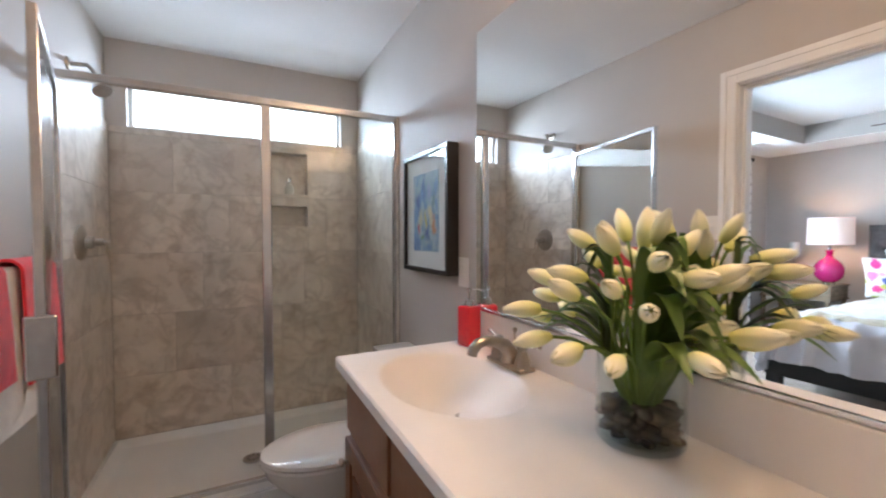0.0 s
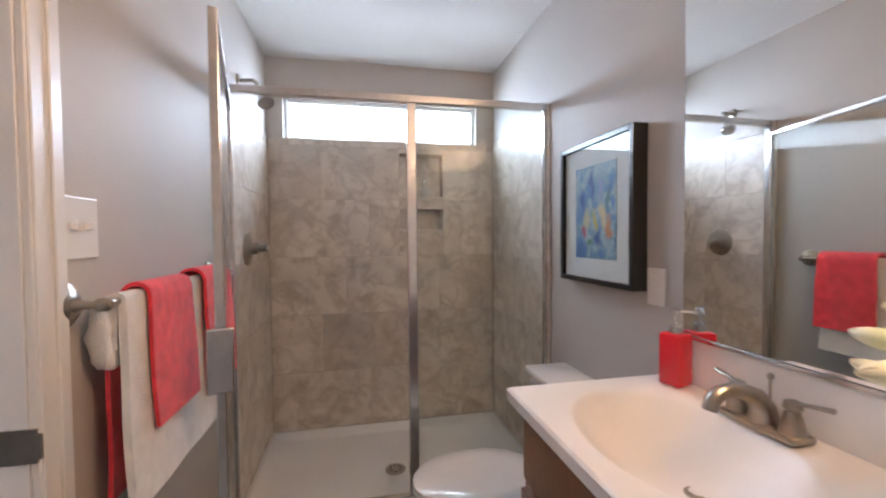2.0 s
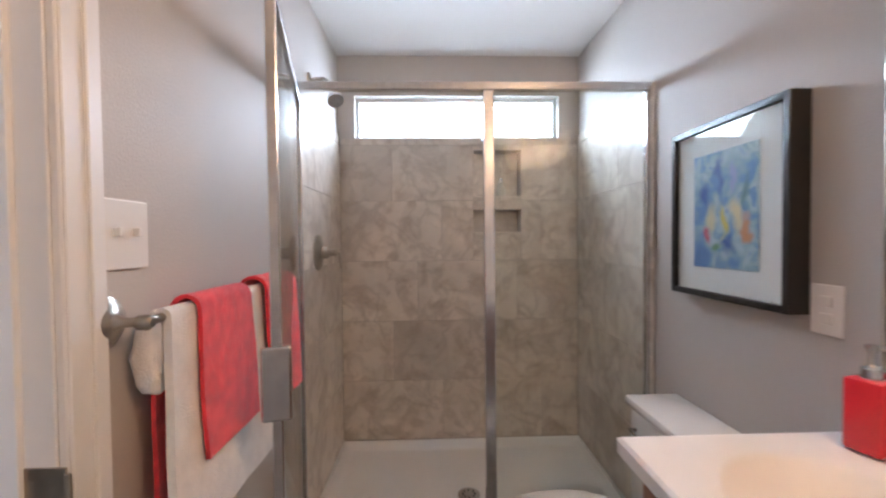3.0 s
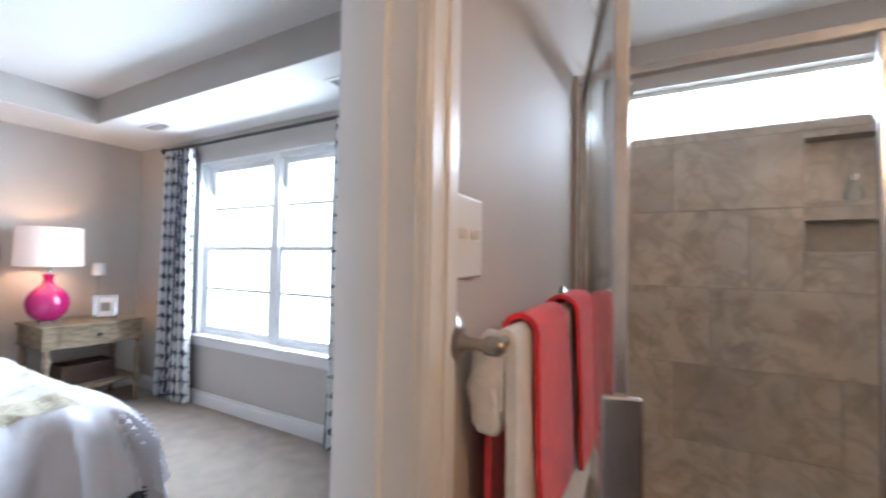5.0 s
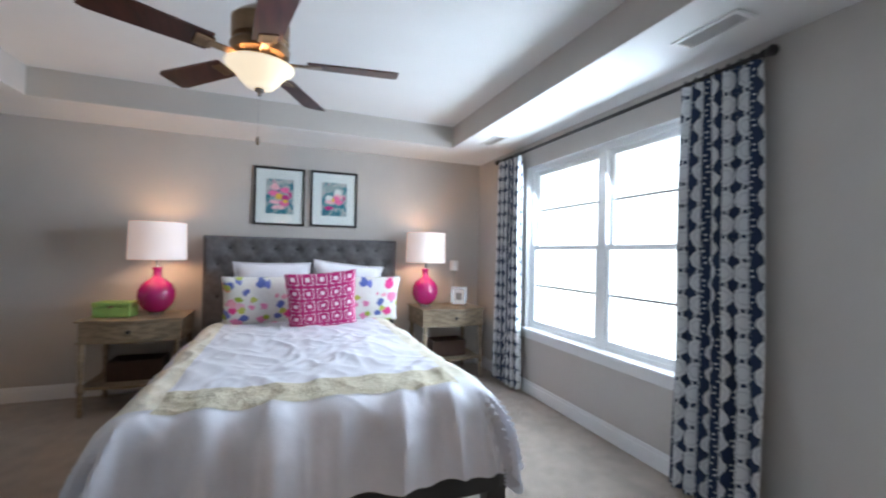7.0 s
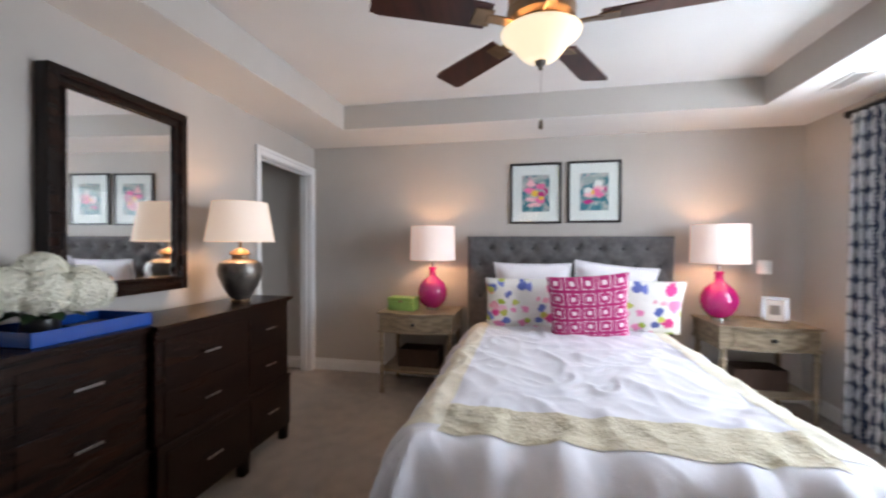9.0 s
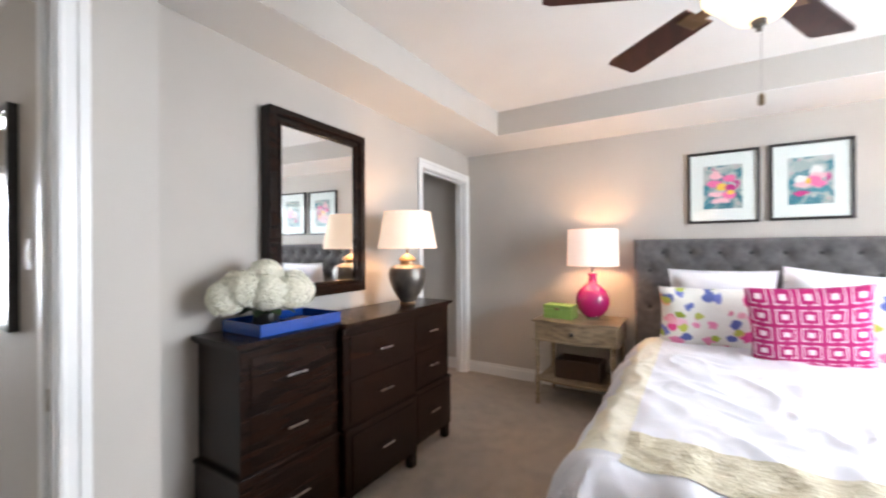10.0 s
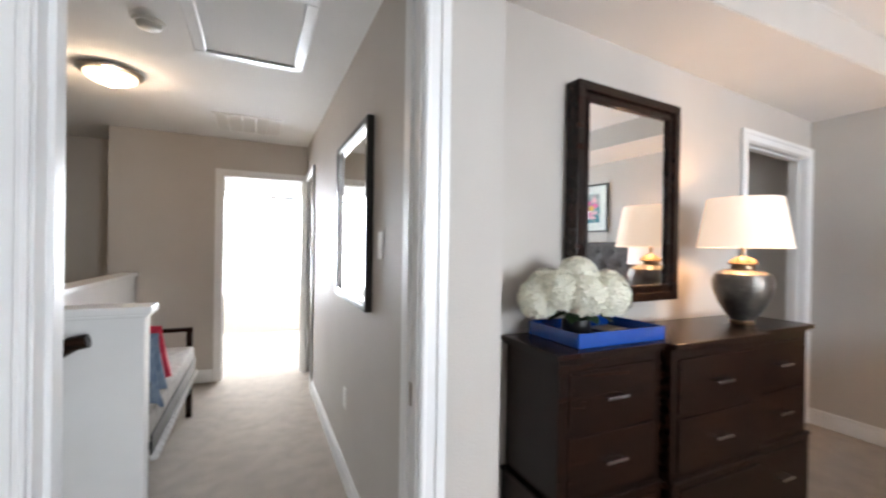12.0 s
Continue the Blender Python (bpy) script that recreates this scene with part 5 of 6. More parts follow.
part("cover", sheet(lambda u, v: cloth(-S + 2 * S * u, TT * v), 170, 190, 0.006), SATEEN, com, smooth=True)
part("band_across", sheet(lambda u, v: cloth(-0.66 + 1.32 * u, 1.98 + 0.27 * v, 0.004), 110, 20), BAND, com, "champagne embroidered band", smooth=True)
for s in (-1, 1):
    part("band_side", sheet(lambda u, v, s=s: cloth(s * (0.66 + 0.16 * u), 0.02 + 2.15 * v, 0.003), 12, 130), BAND_PALE, com, "champagne embroidered band", smooth=True)


# pillows
def pillow(name, loc, w, h, d, lean, turn, mat, label, flange=0.0, roll=0.0, uvs=True):
    o = new(name)
    o.matrix_world = Matrix.Translation(loc) @ Matrix.Rotation(radians(90 + turn), 4, "Z") @ Matrix.Rotation(radians(lean), 4, "X") @ Matrix.Rotation(radians(roll), 4, "Y")
    tagged(o, label, "pillow", "pillows on the bed")
    bm = bmesh.new()
    lay = bm.loops.layers.uv.new("UVMap")
    N = 26
    for side in (1, -1):
        vs = []
        for i in range(N + 1):
            row = []
            for j in range(N + 1):
                a, b = i / N * 2 - 1, j / N * 2 - 1
                m = max(0.0, (1 - a ** 4) * (1 - b ** 4))
                if flange:
                    fa, fb = min(1, abs(a) / (1 - flange)), min(1, abs(b) / (1 - flange))
                    m = max(0.0, (1 - fa ** 4) * (1 - fb ** 4))
                pinch = 1 - 0.07 * (1 - abs(a * b)) * 1.0
                x, z = a * w / 2 * (1 - 0.06 * (1 - b * b)), b * h / 2 * (1 - 0.05 * (1 - a * a))
                y = side * (d / 2 * m ** 0.55 + 0.003) + 0.010 * noise.noise(Vector((x * 7, z * 7, side + loc[1])))
                row.append(bm.verts.new((x, y, z + h / 2)))
            vs.append(row)
        for i in range(N):
            for j in range(N):
                f = bm.faces.new((vs[i][j], vs[i + 1][j], vs[i + 1][j + 1], vs[i][j + 1]))
                for lp, (p, q) in zip(f.loops, ((i, j), (i + 1, j), (i + 1, j + 1), (i, j + 1))):
                    lp[lay].uv = (p / N * w, q / N * h)
    bmesh.ops.remove_doubles(bm, verts=bm.verts, dist=0.0071)
    part("cover", bm, mat, o, smooth=True)
    return o


pillow("sham_pillow", (-4.40, 2.15, 0.66), 0.70, 0.545, 0.15, 14, 0, COTTON, "white cotton sham leaning on the tufted headboard", 0.10)
pillow("sham_pillow", (-4.38, 2.82, 0.655), 0.70, 0.55, 0.15, 14, -4, COTTON, "white cotton sham leaning on the tufted headboard", 0.10, 6)
FL = FLORAL
pillow("floral_pillow", (-4.15, 2.07, 0.615), 0.66, 0.49, 0.17, 22, 4, FL, "white pillow printed with pink, blue and green flowers")
pillow("floral_pillow", (-4.15, 3.0, 0.615), 0.68, 0.49, 0.17, 22, -5, FL, "white pillow printed with pink, blue and green flowers")
pillow("cushion", (-3.88, 2.60, 0.565), 0.60, 0.58, 0.16, 15, 0, PINKWEAVE, "square magenta cushion with a pale woven lattice", 0, -5)


# nightstands
def nightstand(loc, label):
    o = thing("nightstand", loc, label, "nightstand", "nightstands beside the bed", rz=90)
    W, D = 0.72, 0.56
    def bow(x, amp=0.025):
        return amp * math.cos(x / W * 2 * math.pi) * 1.0
    def slab(z0, z1, over, amp=0.025, n=28):
        bm = bmesh.new()
        lo, hi = [], []
        for zz, lst in ((z0, lo), (z1, hi)):
            for i in range(n + 1):
                x = -W / 2 - over + (W + 2 * over) * i / n
                lst.append(bm.verts.new((x, -D / 2 - over - bow(x, amp), zz)))
            lst.append(bm.verts.new((W / 2 + over, D / 2, zz)))
            lst.append(bm.verts.new((-W / 2 - over, D / 2, zz)))
        k = len(lo)
        for i in range(k):
            bm.faces.new((lo[i], lo[(i + 1) % k], hi[(i + 1) % k], hi[i]))
        bm.faces.new(lo)
        bm.faces.new(hi)
        return bm
    part("top", slab(0.682, 0.70, 0.015), WEATHERED, o)
    part("case", slab(0.525, 0.682, -0.004), WEATHERED, o)
    part("apron_moulding", slab(0.508, 0.525, 0.008), WEATHERED, o)
    part("shelf", slab(0.135, 0.155, -0.01), WEATHERED, o)
    def front(u, v):
        x = -0.25 + 0.50 * u
        return (x, -D / 2 - bow(x) - 0.008, 0.545 + 0.115 * v)
    dr = part("drawer_front", sheet(front, 24, 4, 0.012), WEATHERED, o)
    part("knob", boxes((-0.016, 0.016, -D / 2 - 0.058, -D / 2 - 0.034, 0.588, 0.618), bevel=0.006), ROD, dr, "dark square pull")
    prof = [(r * 1.25 if r < 0.024 else r, z) for r, z in [(0.013, FZ), (0.018, FZ + 0.02), (0.014, FZ + 0.05), (0.016, 0.10), (0.022, 0.12), (0.022, 0.17), (0.015, 0.19), (0.019, 0.34), (0.023, 0.42), (0.015, 0.44), (0.024, 0.455), (0.016, 0.47), (0.024, 0.485), (0.024, 0.508)]]
    for sx in (-1, 1):
        for sy in (-1, 1):
            part("leg", lathe(prof, 16, cx=sx * (W / 2 - 0.03), cy=sy * (D / 2 - 0.035)), WEATHERED, o, smooth=True)
    return o


nightstand((-4.415, 1.07, 0), "weathered limed wood nightstand with a bowed drawer beside the bed")
nightstand((-4.415, 4.0, 0), "weathered limed wood nightstand with a bowed drawer near the window corner")


for y in (1.07, 4.0):
    cr = thing("storage_crate", (-4.40, y, 0.156), "dark brown wooden crate on the nightstand shelf", "crate", rz=90)
    part("side", boxes((-0.20, 0.20, -0.13, -0.118, 0, 0.17), bevel=0.002), CRATE, cr)
    part("side", boxes((-0.20, 0.20, 0.118, 0.13, 0, 0.17), bevel=0.002), CRATE, cr)
    part("end", boxes((-0.20, -0.188, -0.118, 0.118, 0, 0.17), bevel=0.002), CRATE, cr)
    part("end", boxes((0.188, 0.20, -0.118, 0.118, 0, 0.17), bevel=0.002), CRATE, cr)
    part("bottom", boxes((-0.188, 0.188, -0.118, 0.118, 0, 0.01)), CRATE, cr)


def pink_lamp(loc):
    o = thing("table_lamp", loc, "magenta ceramic table lamp with a lit white drum shade", "table lamp", "lamps on the nightstands")
    part("foot", lathe([(0.0, 0.0), (0.062, 0.0), (0.062, 0.022), (0.0, 0.022)], 28), CHROME, o, smooth=True)
    part("body", lathe([(0.058, 0.022), (0.098, 0.05), (0.134, 0.10), (0.149, 0.16), (0.144, 0.215), (0.118, 0.27), (0.075, 0.31), (0.043, 0.335), (0.034, 0.36), (0.033, 0.40), (0.04, 0.41), (0.04, 0.425), (0.02, 0.43), (0, 0.43)], 40), MAGENTA, o, smooth=True)
    part("socket", lathe([(0.012, 0.43), (0.012, 0.52), (0.02, 0.53), (0.02, 0.57), (0, 0.57)], 14), CHROME, o, smooth=True)
    part("shade", lathe([(0.225, 0.495), (0.218, 0.83)], 48, cap=False), SHADE, o, "white linen drum shade, lit from inside", smooth=True)
    lamp("bulb", "POINT", pose(loc[0], loc[1], loc[2] + 0.64), 11, WARM, 0.04)
    return o


pink_lamp((-4.42, 1.18, 0.701))
pink_lamp((-4.42, 3.745, 0.701))

gb = thing("keepsake_box", (-4.36, 0.90, 0.701), "rectangular green lacquered keepsake box with a brass clasp on the nightstand", "box", rz=84)
part("base", boxes((-0.135, 0.135, -0.085, 0.085, 0.0, 0.088), bevel=0.004), GREENBOX, gb)
lid = part("lid", boxes((-0.139, 0.139, -0.089, 0.089, 0.0895, 0.128), bevel=0.006), GREENBOX, gb)
part("clasp", boxes((-0.022, 0.022, -0.0925, -0.0885, 0.082, 0.102), bevel=0.001), BRONZE, lid, "small brass clasp")
fr = thing("photo_frame", (-4.36, 4.14, 0.701), "small silver photo frame on the nightstand", "photo frame", rz=62)
part("frame", boxes((-0.09, 0.09, -0.008, 0.008, 0.0, 0.022), (-0.09, 0.09, -0.008, 0.008, 0.198, 0.22), (-0.09, -0.062, -0.008, 0.008, 0.022, 0.198), (0.062, 0.09, -0.008, 0.008, 0.022, 0.198), bevel=0.002), CHROME, fr)
part("photo", boxes((-0.062, 0.062, -0.004, 0.004, 0.022, 0.198)), PLASTIC, fr)
part("motif", boxes((-0.035, 0.035, -0.0055, -0.0042, 0.07, 0.15)), VENTGREY, fr)
part("stand", boxes((-0.01, 0.01, 0.008, 0.07, 0.0, 0.006), (-0.01, 0.01, 0.008, 0.014, 0.006, 0.14)), BLACKWOOD, fr)
cs = thing("candle_holder", (-4.50, 4.13, 0.701), "tall clear glass candle holder with a white candle", "candle holder")
part("stem", lathe([(0.0, 0), (0.05, 0.0), (0.05, 0.008), (0.012, 0.02), (0.010, 0.10), (0.018, 0.12), (0.010, 0.14), (0.012, 0.38), (0.04, 0.40), (0.0, 0.405)], 24), VASEGLASS, cs, smooth=True)
part("candle", lathe([(0.0, 0.405), (0.05, 0.405), (0.05, 0.52), (0.0, 0.52)], 24), PLASTIC, cs, smooth=True)

picture("framed_print", (HX, 2.187, 1.875), 90, 0.508, 0.615, 0.03, ABSTRACT, (0.095, 0.10), "black framed bright abstract print with a wide white mat", 0.022)
picture("framed_print", (HX, 2.752, 1.88), 90, 0.505, 0.615, 0.03, ABSTRACT_B, (0.095, 0.10), "black framed bright abstract print with a wide white mat", 0.022)

# dresser
drs = thing("dresser", (0, 0, 0), "long espresso stained breakfront dresser with slim silver pulls", "dresser")
cols = ((-2.045, -1.505, 0.365), (-2.70, -2.055, 0.405), (-3.185, -2.71, 0.365))
for x0, x1, yf in cols:
    part("case", boxes((x0, x1, 0.025, yf, 0.38, 0.925), bevel=0.003), ESPRESSO, drs)
    part("base_case", boxes((x0 - (0.012 if x0 < -3 else 0), x1 + (0.016 if x1 > -1.6 else 0), 0.02, yf + 0.014, 0.02, 0.375), bevel=0.004), ESPRESSO, drs)
    part("waist_moulding", boxes((x0 - (0.016 if x0 < -3 else 0), x1 + (0.022 if x1 > -1.6 else 0), 0.018, yf + 0.020, 0.372, 0.392), bevel=0.005), ESPRESSO, drs)
    for z0, z1 in ((0.665, 0.89), (0.415, 0.64), (0.05, 0.35)):
        yy = yf + (0.014 if z0 < 0.2 else 0)
        d = part("drawer_front", boxes((x0 + 0.045, x1 - 0.045, yy - 0.002, yy + 0.008, z0, z1), bevel=0.003), ESPRESSO, drs)
        zc, xc = (0.775 if z0 > 0.6 else 0.53 if z0 > 0.4 else 0.205), (x0 + x1) / 2
        bm = boxes((xc - 0.055, xc + 0.055, yy + 0.024, yy + 0.032, zc - 0.006, zc + 0.006), (xc - 0.045, xc - 0.037, yy + 0.007, yy + 0.025, zc - 0.004, zc + 0.004), (xc + 0.037, xc + 0.045, yy + 0.007, yy + 0.025, zc - 0.004, zc + 0.004), bevel=0.0015)
        part("pull", bm, CHROME, d, "slim satin silver pull")
for x in (-1.53, -2.08, -2.67, -3.155):
    part("foot", boxes((x - 0.03, x + 0.03, 0.32 if x in (-1.53, -3.155) else 0.36, 0.375 if x in (-1.53, -3.155) else 0.415, FZ, 0.02), bevel=0.006), ESPRESSO, drs)
for x in (-1.53, -3.155):
    part("foot", boxes((x - 0.03, x + 0.03, 0.03, 0.09, FZ, 0.02), bevel=0.006), ESPRESSO, drs)
for x0, x1, yf in ((-2.05, -1.505, 0.365), (-2.705, -2.05, 0.405), (-3.185, -2.705, 0.365)):
    for z0, z1, o_, nm in ((0.925, 0.94, 0.010, "cornice"), (0.94, 0.962, 0.026, "top")):
        part(nm, boxes((x0 - (o_ if x0 < -3 else 0), x1 + (o_ if x1 > -1.6 else 0), 0.012, yf + o_, z0, z1), bevel=0.003), ESPRESSO, drs, "polished espresso " + nm)

# dresser mirror
dm = thing("dresser_mirror", (-2.262, -0.015, 1.61), "tall mirror in a wide espresso frame above the dresser", "mirror", rz=3.4)
W2, H2 = 0.395, 0.54
for fw, d0, d1, o1 in ((0.085, -0.038, 0.026, 0.0), (0.045, 0.026, 0.042, 0.0), (0.016, 0.026, 0.034, 0.068)):
    a, b = W2 - o1, H2 - o1
    bm = boxes((-a, -a + fw, d0, d1, -b, b), (a - fw, a, d0, d1, -b, b), (-a + fw, a - fw, d0, d1, b - fw, b), (-a + fw, a - fw, d0, d1, -b, -b + fw), bevel=0.003)
    part("frame" if d0 < 0 else "frame_moulding", bm, ESPRESSO, dm)
part("mirror_glass", boxes((-W2 + 0.084, W2 - 0.084, 0.010, 0.014, -H2 + 0.084, H2 - 0.084)), MIRROR, dm)

# dresser lamp
dl = thing("table_lamp", (-2.85, 0.23, 0.963), "hammered pewter urn lamp with a lit white tapered shade", "table lamp")
part("foot", lathe([(0.0, 0.0), (0.055, 0.0), (0.058, 0.012), (0.05, 0.02)], 28), BRONZE, dl, smooth=True)
part("body", lathe([(0.05, 0.02), (0.075, 0.05), (0.11, 0.11), (0.133, 0.175), (0.137, 0.222), (0.125, 0.262), (0.09, 0.282), (0.06, 0.287)], 44), PEWTER, dl, smooth=True)
part("neck", lathe([(0.07, 0.284), (0.052, 0.29), (0.05, 0.308), (0.066, 0.314), (0.062, 0.328), (0.036, 0.348), (0.01, 0.36), (0.01, 0.40), (0, 0.40)], 30), BRONZE, dl, "bronze lidded neck", smooth=True)
part("shade", lathe([(0.212, 0.40), (0.168, 0.66)], 48, cap=False), SHADE_DR, dl, "white linen shade, lit from inside", smooth=True)
lamp("bulb", "POINT", pose(-2.85, 0.23, 1.50), 8, WARM, 0.04)

# tray with the hydrangea vase
tr = thing("serving_tray", (-1.85, 0.195, 0.963), "rectangular royal blue lacquered tray on the dresser", "tray", rz=0)
part("tray_bottom", boxes((-0.232, 0.232, -0.147, 0.147, 0.0, 0.008)), BLACKWOOD, tr)
part("side", boxes((-0.24, 0.24, 0.145, 0.155, 0.0, 0.058), bevel=0.002), BLUE, tr)
part("side", boxes((-0.24, 0.24, -0.155, -0.145, 0.0, 0.058), bevel=0.002), BLUE, tr)
part("side", boxes((0.23, 0.24, -0.145, 0.145, 0.0, 0.058), bevel=0.002), BLUE, tr)
part("side", boxes((-0.24, -0.23, -0.145, 0.145, 0.0, 0.058), bevel=0.002), BLUE, tr)
bk = thing("book", (-1.97, 0.20, 0.9715), "slim dark book with a pale print lying in the tray", "book", rz=8)
part("cover", boxes((-0.08, 0.08, -0.11, 0.11, 0.0, 0.014), bevel=0.002), BLACKWOOD, bk)
part("cover_print", boxes((-0.05, 0.05, -0.07, 0.07, 0.014, 0.015)), WEATHERED, bk)
hy = thing("hydrangea_vase", (-1.745, 0.19, 0.9715), "low smoky glass vase with cream hydrangea heads in the tray", "vase")
part("pot", lathe([(0.0, 0.0), (0.058, 0.0), (0.062, 0.008), (0.058, 0.075), (0.053, 0.075), (0.05, 0.012), (0, 0.012)], 32), BLACKWOOD, hy, "smoky dark glass", smooth=True)
rng = random.Random(11)
def flowerhead(c, r, seed):
    bm = bmesh.new()
    rr = random.Random(seed)
    for i in range(150):
        zf = 1 - 1.8 * (i + 0.5) / 150
        a = i * 2.39996
        n = Vector((math.cos(a) * math.sqrt(max(0, 1 - zf * zf)), math.sin(a) * math.sqrt(max(0, 1 - zf * zf)), zf))
        base = n * r * rr.uniform(0.93, 1.10)
        q = n.to_track_quat("Z", "Y").to_matrix() @ Matrix.Rotation(rr.uniform(0, 6), 3, "Z")
        for k in range(4):
            b = k * math.pi / 2
            s = 0.0165 * rr.uniform(0.8, 1.2)
            pts = [(0, 0, 0), (s * 0.8 * math.cos(b - 0.6), s * 0.8 * math.sin(b - 0.6), 0.005), (s * 1.3 * math.cos(b), s * 1.3 * math.sin(b), 0.004), (s * 0.8 * math.cos(b + 0.6), s * 0.8 * math.sin(b + 0.6), 0.005)]
            bm.faces.new([bm.verts.new(base + q @ Vector(p)) for p in pts])
    bmesh.ops.create_icosphere(bm, subdivisions=2, radius=r * 0.91)
    bmesh.ops.transform(bm, matrix=Matrix.Translation(c), verts=bm.verts)
    return bm
for i, c in enumerate(((0.0, 0.0, 0.245), (0.13, 0.045, 0.20), (-0.135, 0.03, 0.195), (0.06, 0.11, 0.185), (-0.06, 0.115, 0.18), (0.08, -0.10, 0.20), (-0.08, -0.09, 0.205), (0.185, -0.02, 0.165), (-0.19, 0.0, 0.16))):
    st = part("stem", tube(bmesh.new(), [(c[0] * 0.15, c[1] * 0.15, 0.02), (c[0] * 0.3, c[1] * 0.3, 0.09), (c[0] * 0.85, c[1] * 0.85, c[2] - 0.04)], 0.004, 6), DARKLEAF, hy)
    part("flower_head", flowerhead(c, 0.078 if i else 0.085, i), HYDRANGEA, st, "cream hydrangea head", smooth=False)
for i in range(9):
    a = i * 0.7
    def lf(u, v, a=a):
        rad, w = 0.05 + 0.10 * v, 0.03 * math.sin(math.pi * v * 0.95 + 0.1) * (u - 0.5) * 2
        return (rad * math.cos(a) - w * math.sin(a), rad * math.sin(a) + w * math.cos(a), 0.105 - 0.03 * v * v + 0.15 * abs(w))
    part("leaf", sheet(lf, 2, 6), DARKLEAF, hy, smooth=True)

# ceiling fan
FC = (-1.892, 2.141)
fan = thing("ceiling_fan", (FC[0], FC[1], 0), "five-blade mahogany ceiling fan with a lit alabaster bowl", "ceiling fan")
part("canopy", lathe([(0.065, TZ + 0.019), (0.062, TZ - 0.03), (0.03, TZ - 0.06), (0.012, TZ - 0.065)][::-1], 28), BRONZE, fan, smooth=True)
part("down_rod", lathe([(0.011, 2.30), (0.011, TZ - 0.06)], 14), BRONZE, fan, smooth=True)
part("motor", lathe([(0.0, 2.085), (0.085, 2.085), (0.11, 2.10), (0.115, 2.13), (0.10, 2.15), (0.11, 2.16), (0.112, 2.235), (0.09, 2.26), (0.04, 2.30), (0.0, 2.31)], 40), BRONZE, fan, "antique bronze motor housing", smooth=True)
for k in range(5):
    a = radians(-62.5 + 72 * k)
    M = Matrix.Rotation(a, 4, "Z") @ Matrix.Translation((0, 0, 2.085)) @ Matrix.Rotation(radians(12), 4, "X")
    bm = bmesh.new()
    n = 14
    for zz in (-0.003, 0.003):
        row = []
        for i in range(n + 1):
            t = i / n
            x = 0.19 + 0.375 * t
            w = 0.052 + 0.012 * t
            if t > 0.93:
                w *= 0.86
            row.append((bm.verts.new((x, -w, zz)), bm.verts.new((x, w, zz))))
        for p, q in zip(row, row[1:]):
            bm.faces.new((p[0], q[0], q[1], p[1]))
    bmesh.ops.remove_doubles(bm, verts=bm.verts, dist=0.0001)
    bm.verts.ensure_lookup_table()
    m = len(bm.verts) // 2
    for i in range(n):
        for s in (0, 1):
            bm.faces.new((bm.verts[2 * i + s], bm.verts[2 * i + 2 + s], bm.verts[m + 2 * i + 2 + s], bm.verts[m + 2 * i + s]))
    bm.faces.new((bm.verts[0], bm.verts[1], bm.verts[m + 1], bm.verts[m]))
    bm.faces.new((bm.verts[2 * n], bm.verts[2 * n + 1], bm.verts[m + 2 * n + 1], bm.verts[m + 2 * n]))
    bmesh.ops.transform(bm, matrix=M, verts=bm.verts)
    bl = part("blade", bm, MAHOGANY, fan, "dark mahogany fan blade")
    bm = boxes((0.09, 0.20, -0.018, 0.018, -0.010, -0.003), (0.18, 0.245, -0.035, 0.035, -0.008, -0.0035), bevel=0.003)
    bmesh.ops.transform(bm, matrix=M, verts=bm.verts)
    part("blade_arm", bm, BRONZE, bl)
part("fitter", lathe([(0.05, 2.04), (0.09, 2.05), (0.09, 2.085), (0.0, 2.085)], 30), BRONZE, fan, smooth=True)
part("bowl", lathe([(0.0, 1.965), (0.03, 1.966), (0.055, 1.975), (0.078, 2.0), (0.098, 2.026), (0.117, 2.043), (0.130, 2.052), (0.132, 2.058), (0.127, 2.058)], 40, cap=False), BOWL, fan, "lit alabaster glass bowl", smooth=True)
part("bowl_finial", lathe([(0.0, 1.935), (0.008, 1.938), (0.006, 1.948), (0.018, 1.955), (0.02, 1.965), (0, 1.966)], 16), PEWTER, fan, smooth=True)
ch = part("pull_chain", tube(bmesh.new(), [(0.03, 0.0, 2.04), (0.034, 0.0, 1.97), (0.034, 0, 1.76)], 0.0009, 5), CHROME, fan)
part("chain_fob", lathe([(0.0, 1.725), (0.007, 1.73), (0.007, 1.75), (0.003, 1.76), (0, 1.76)], 10, cx=0.034), WEATHERED, ch, smooth=True)
lamp("fan_bulb", "POINT", pose(FC[0], FC[1], 2.03), 7, WARM, 0.05)

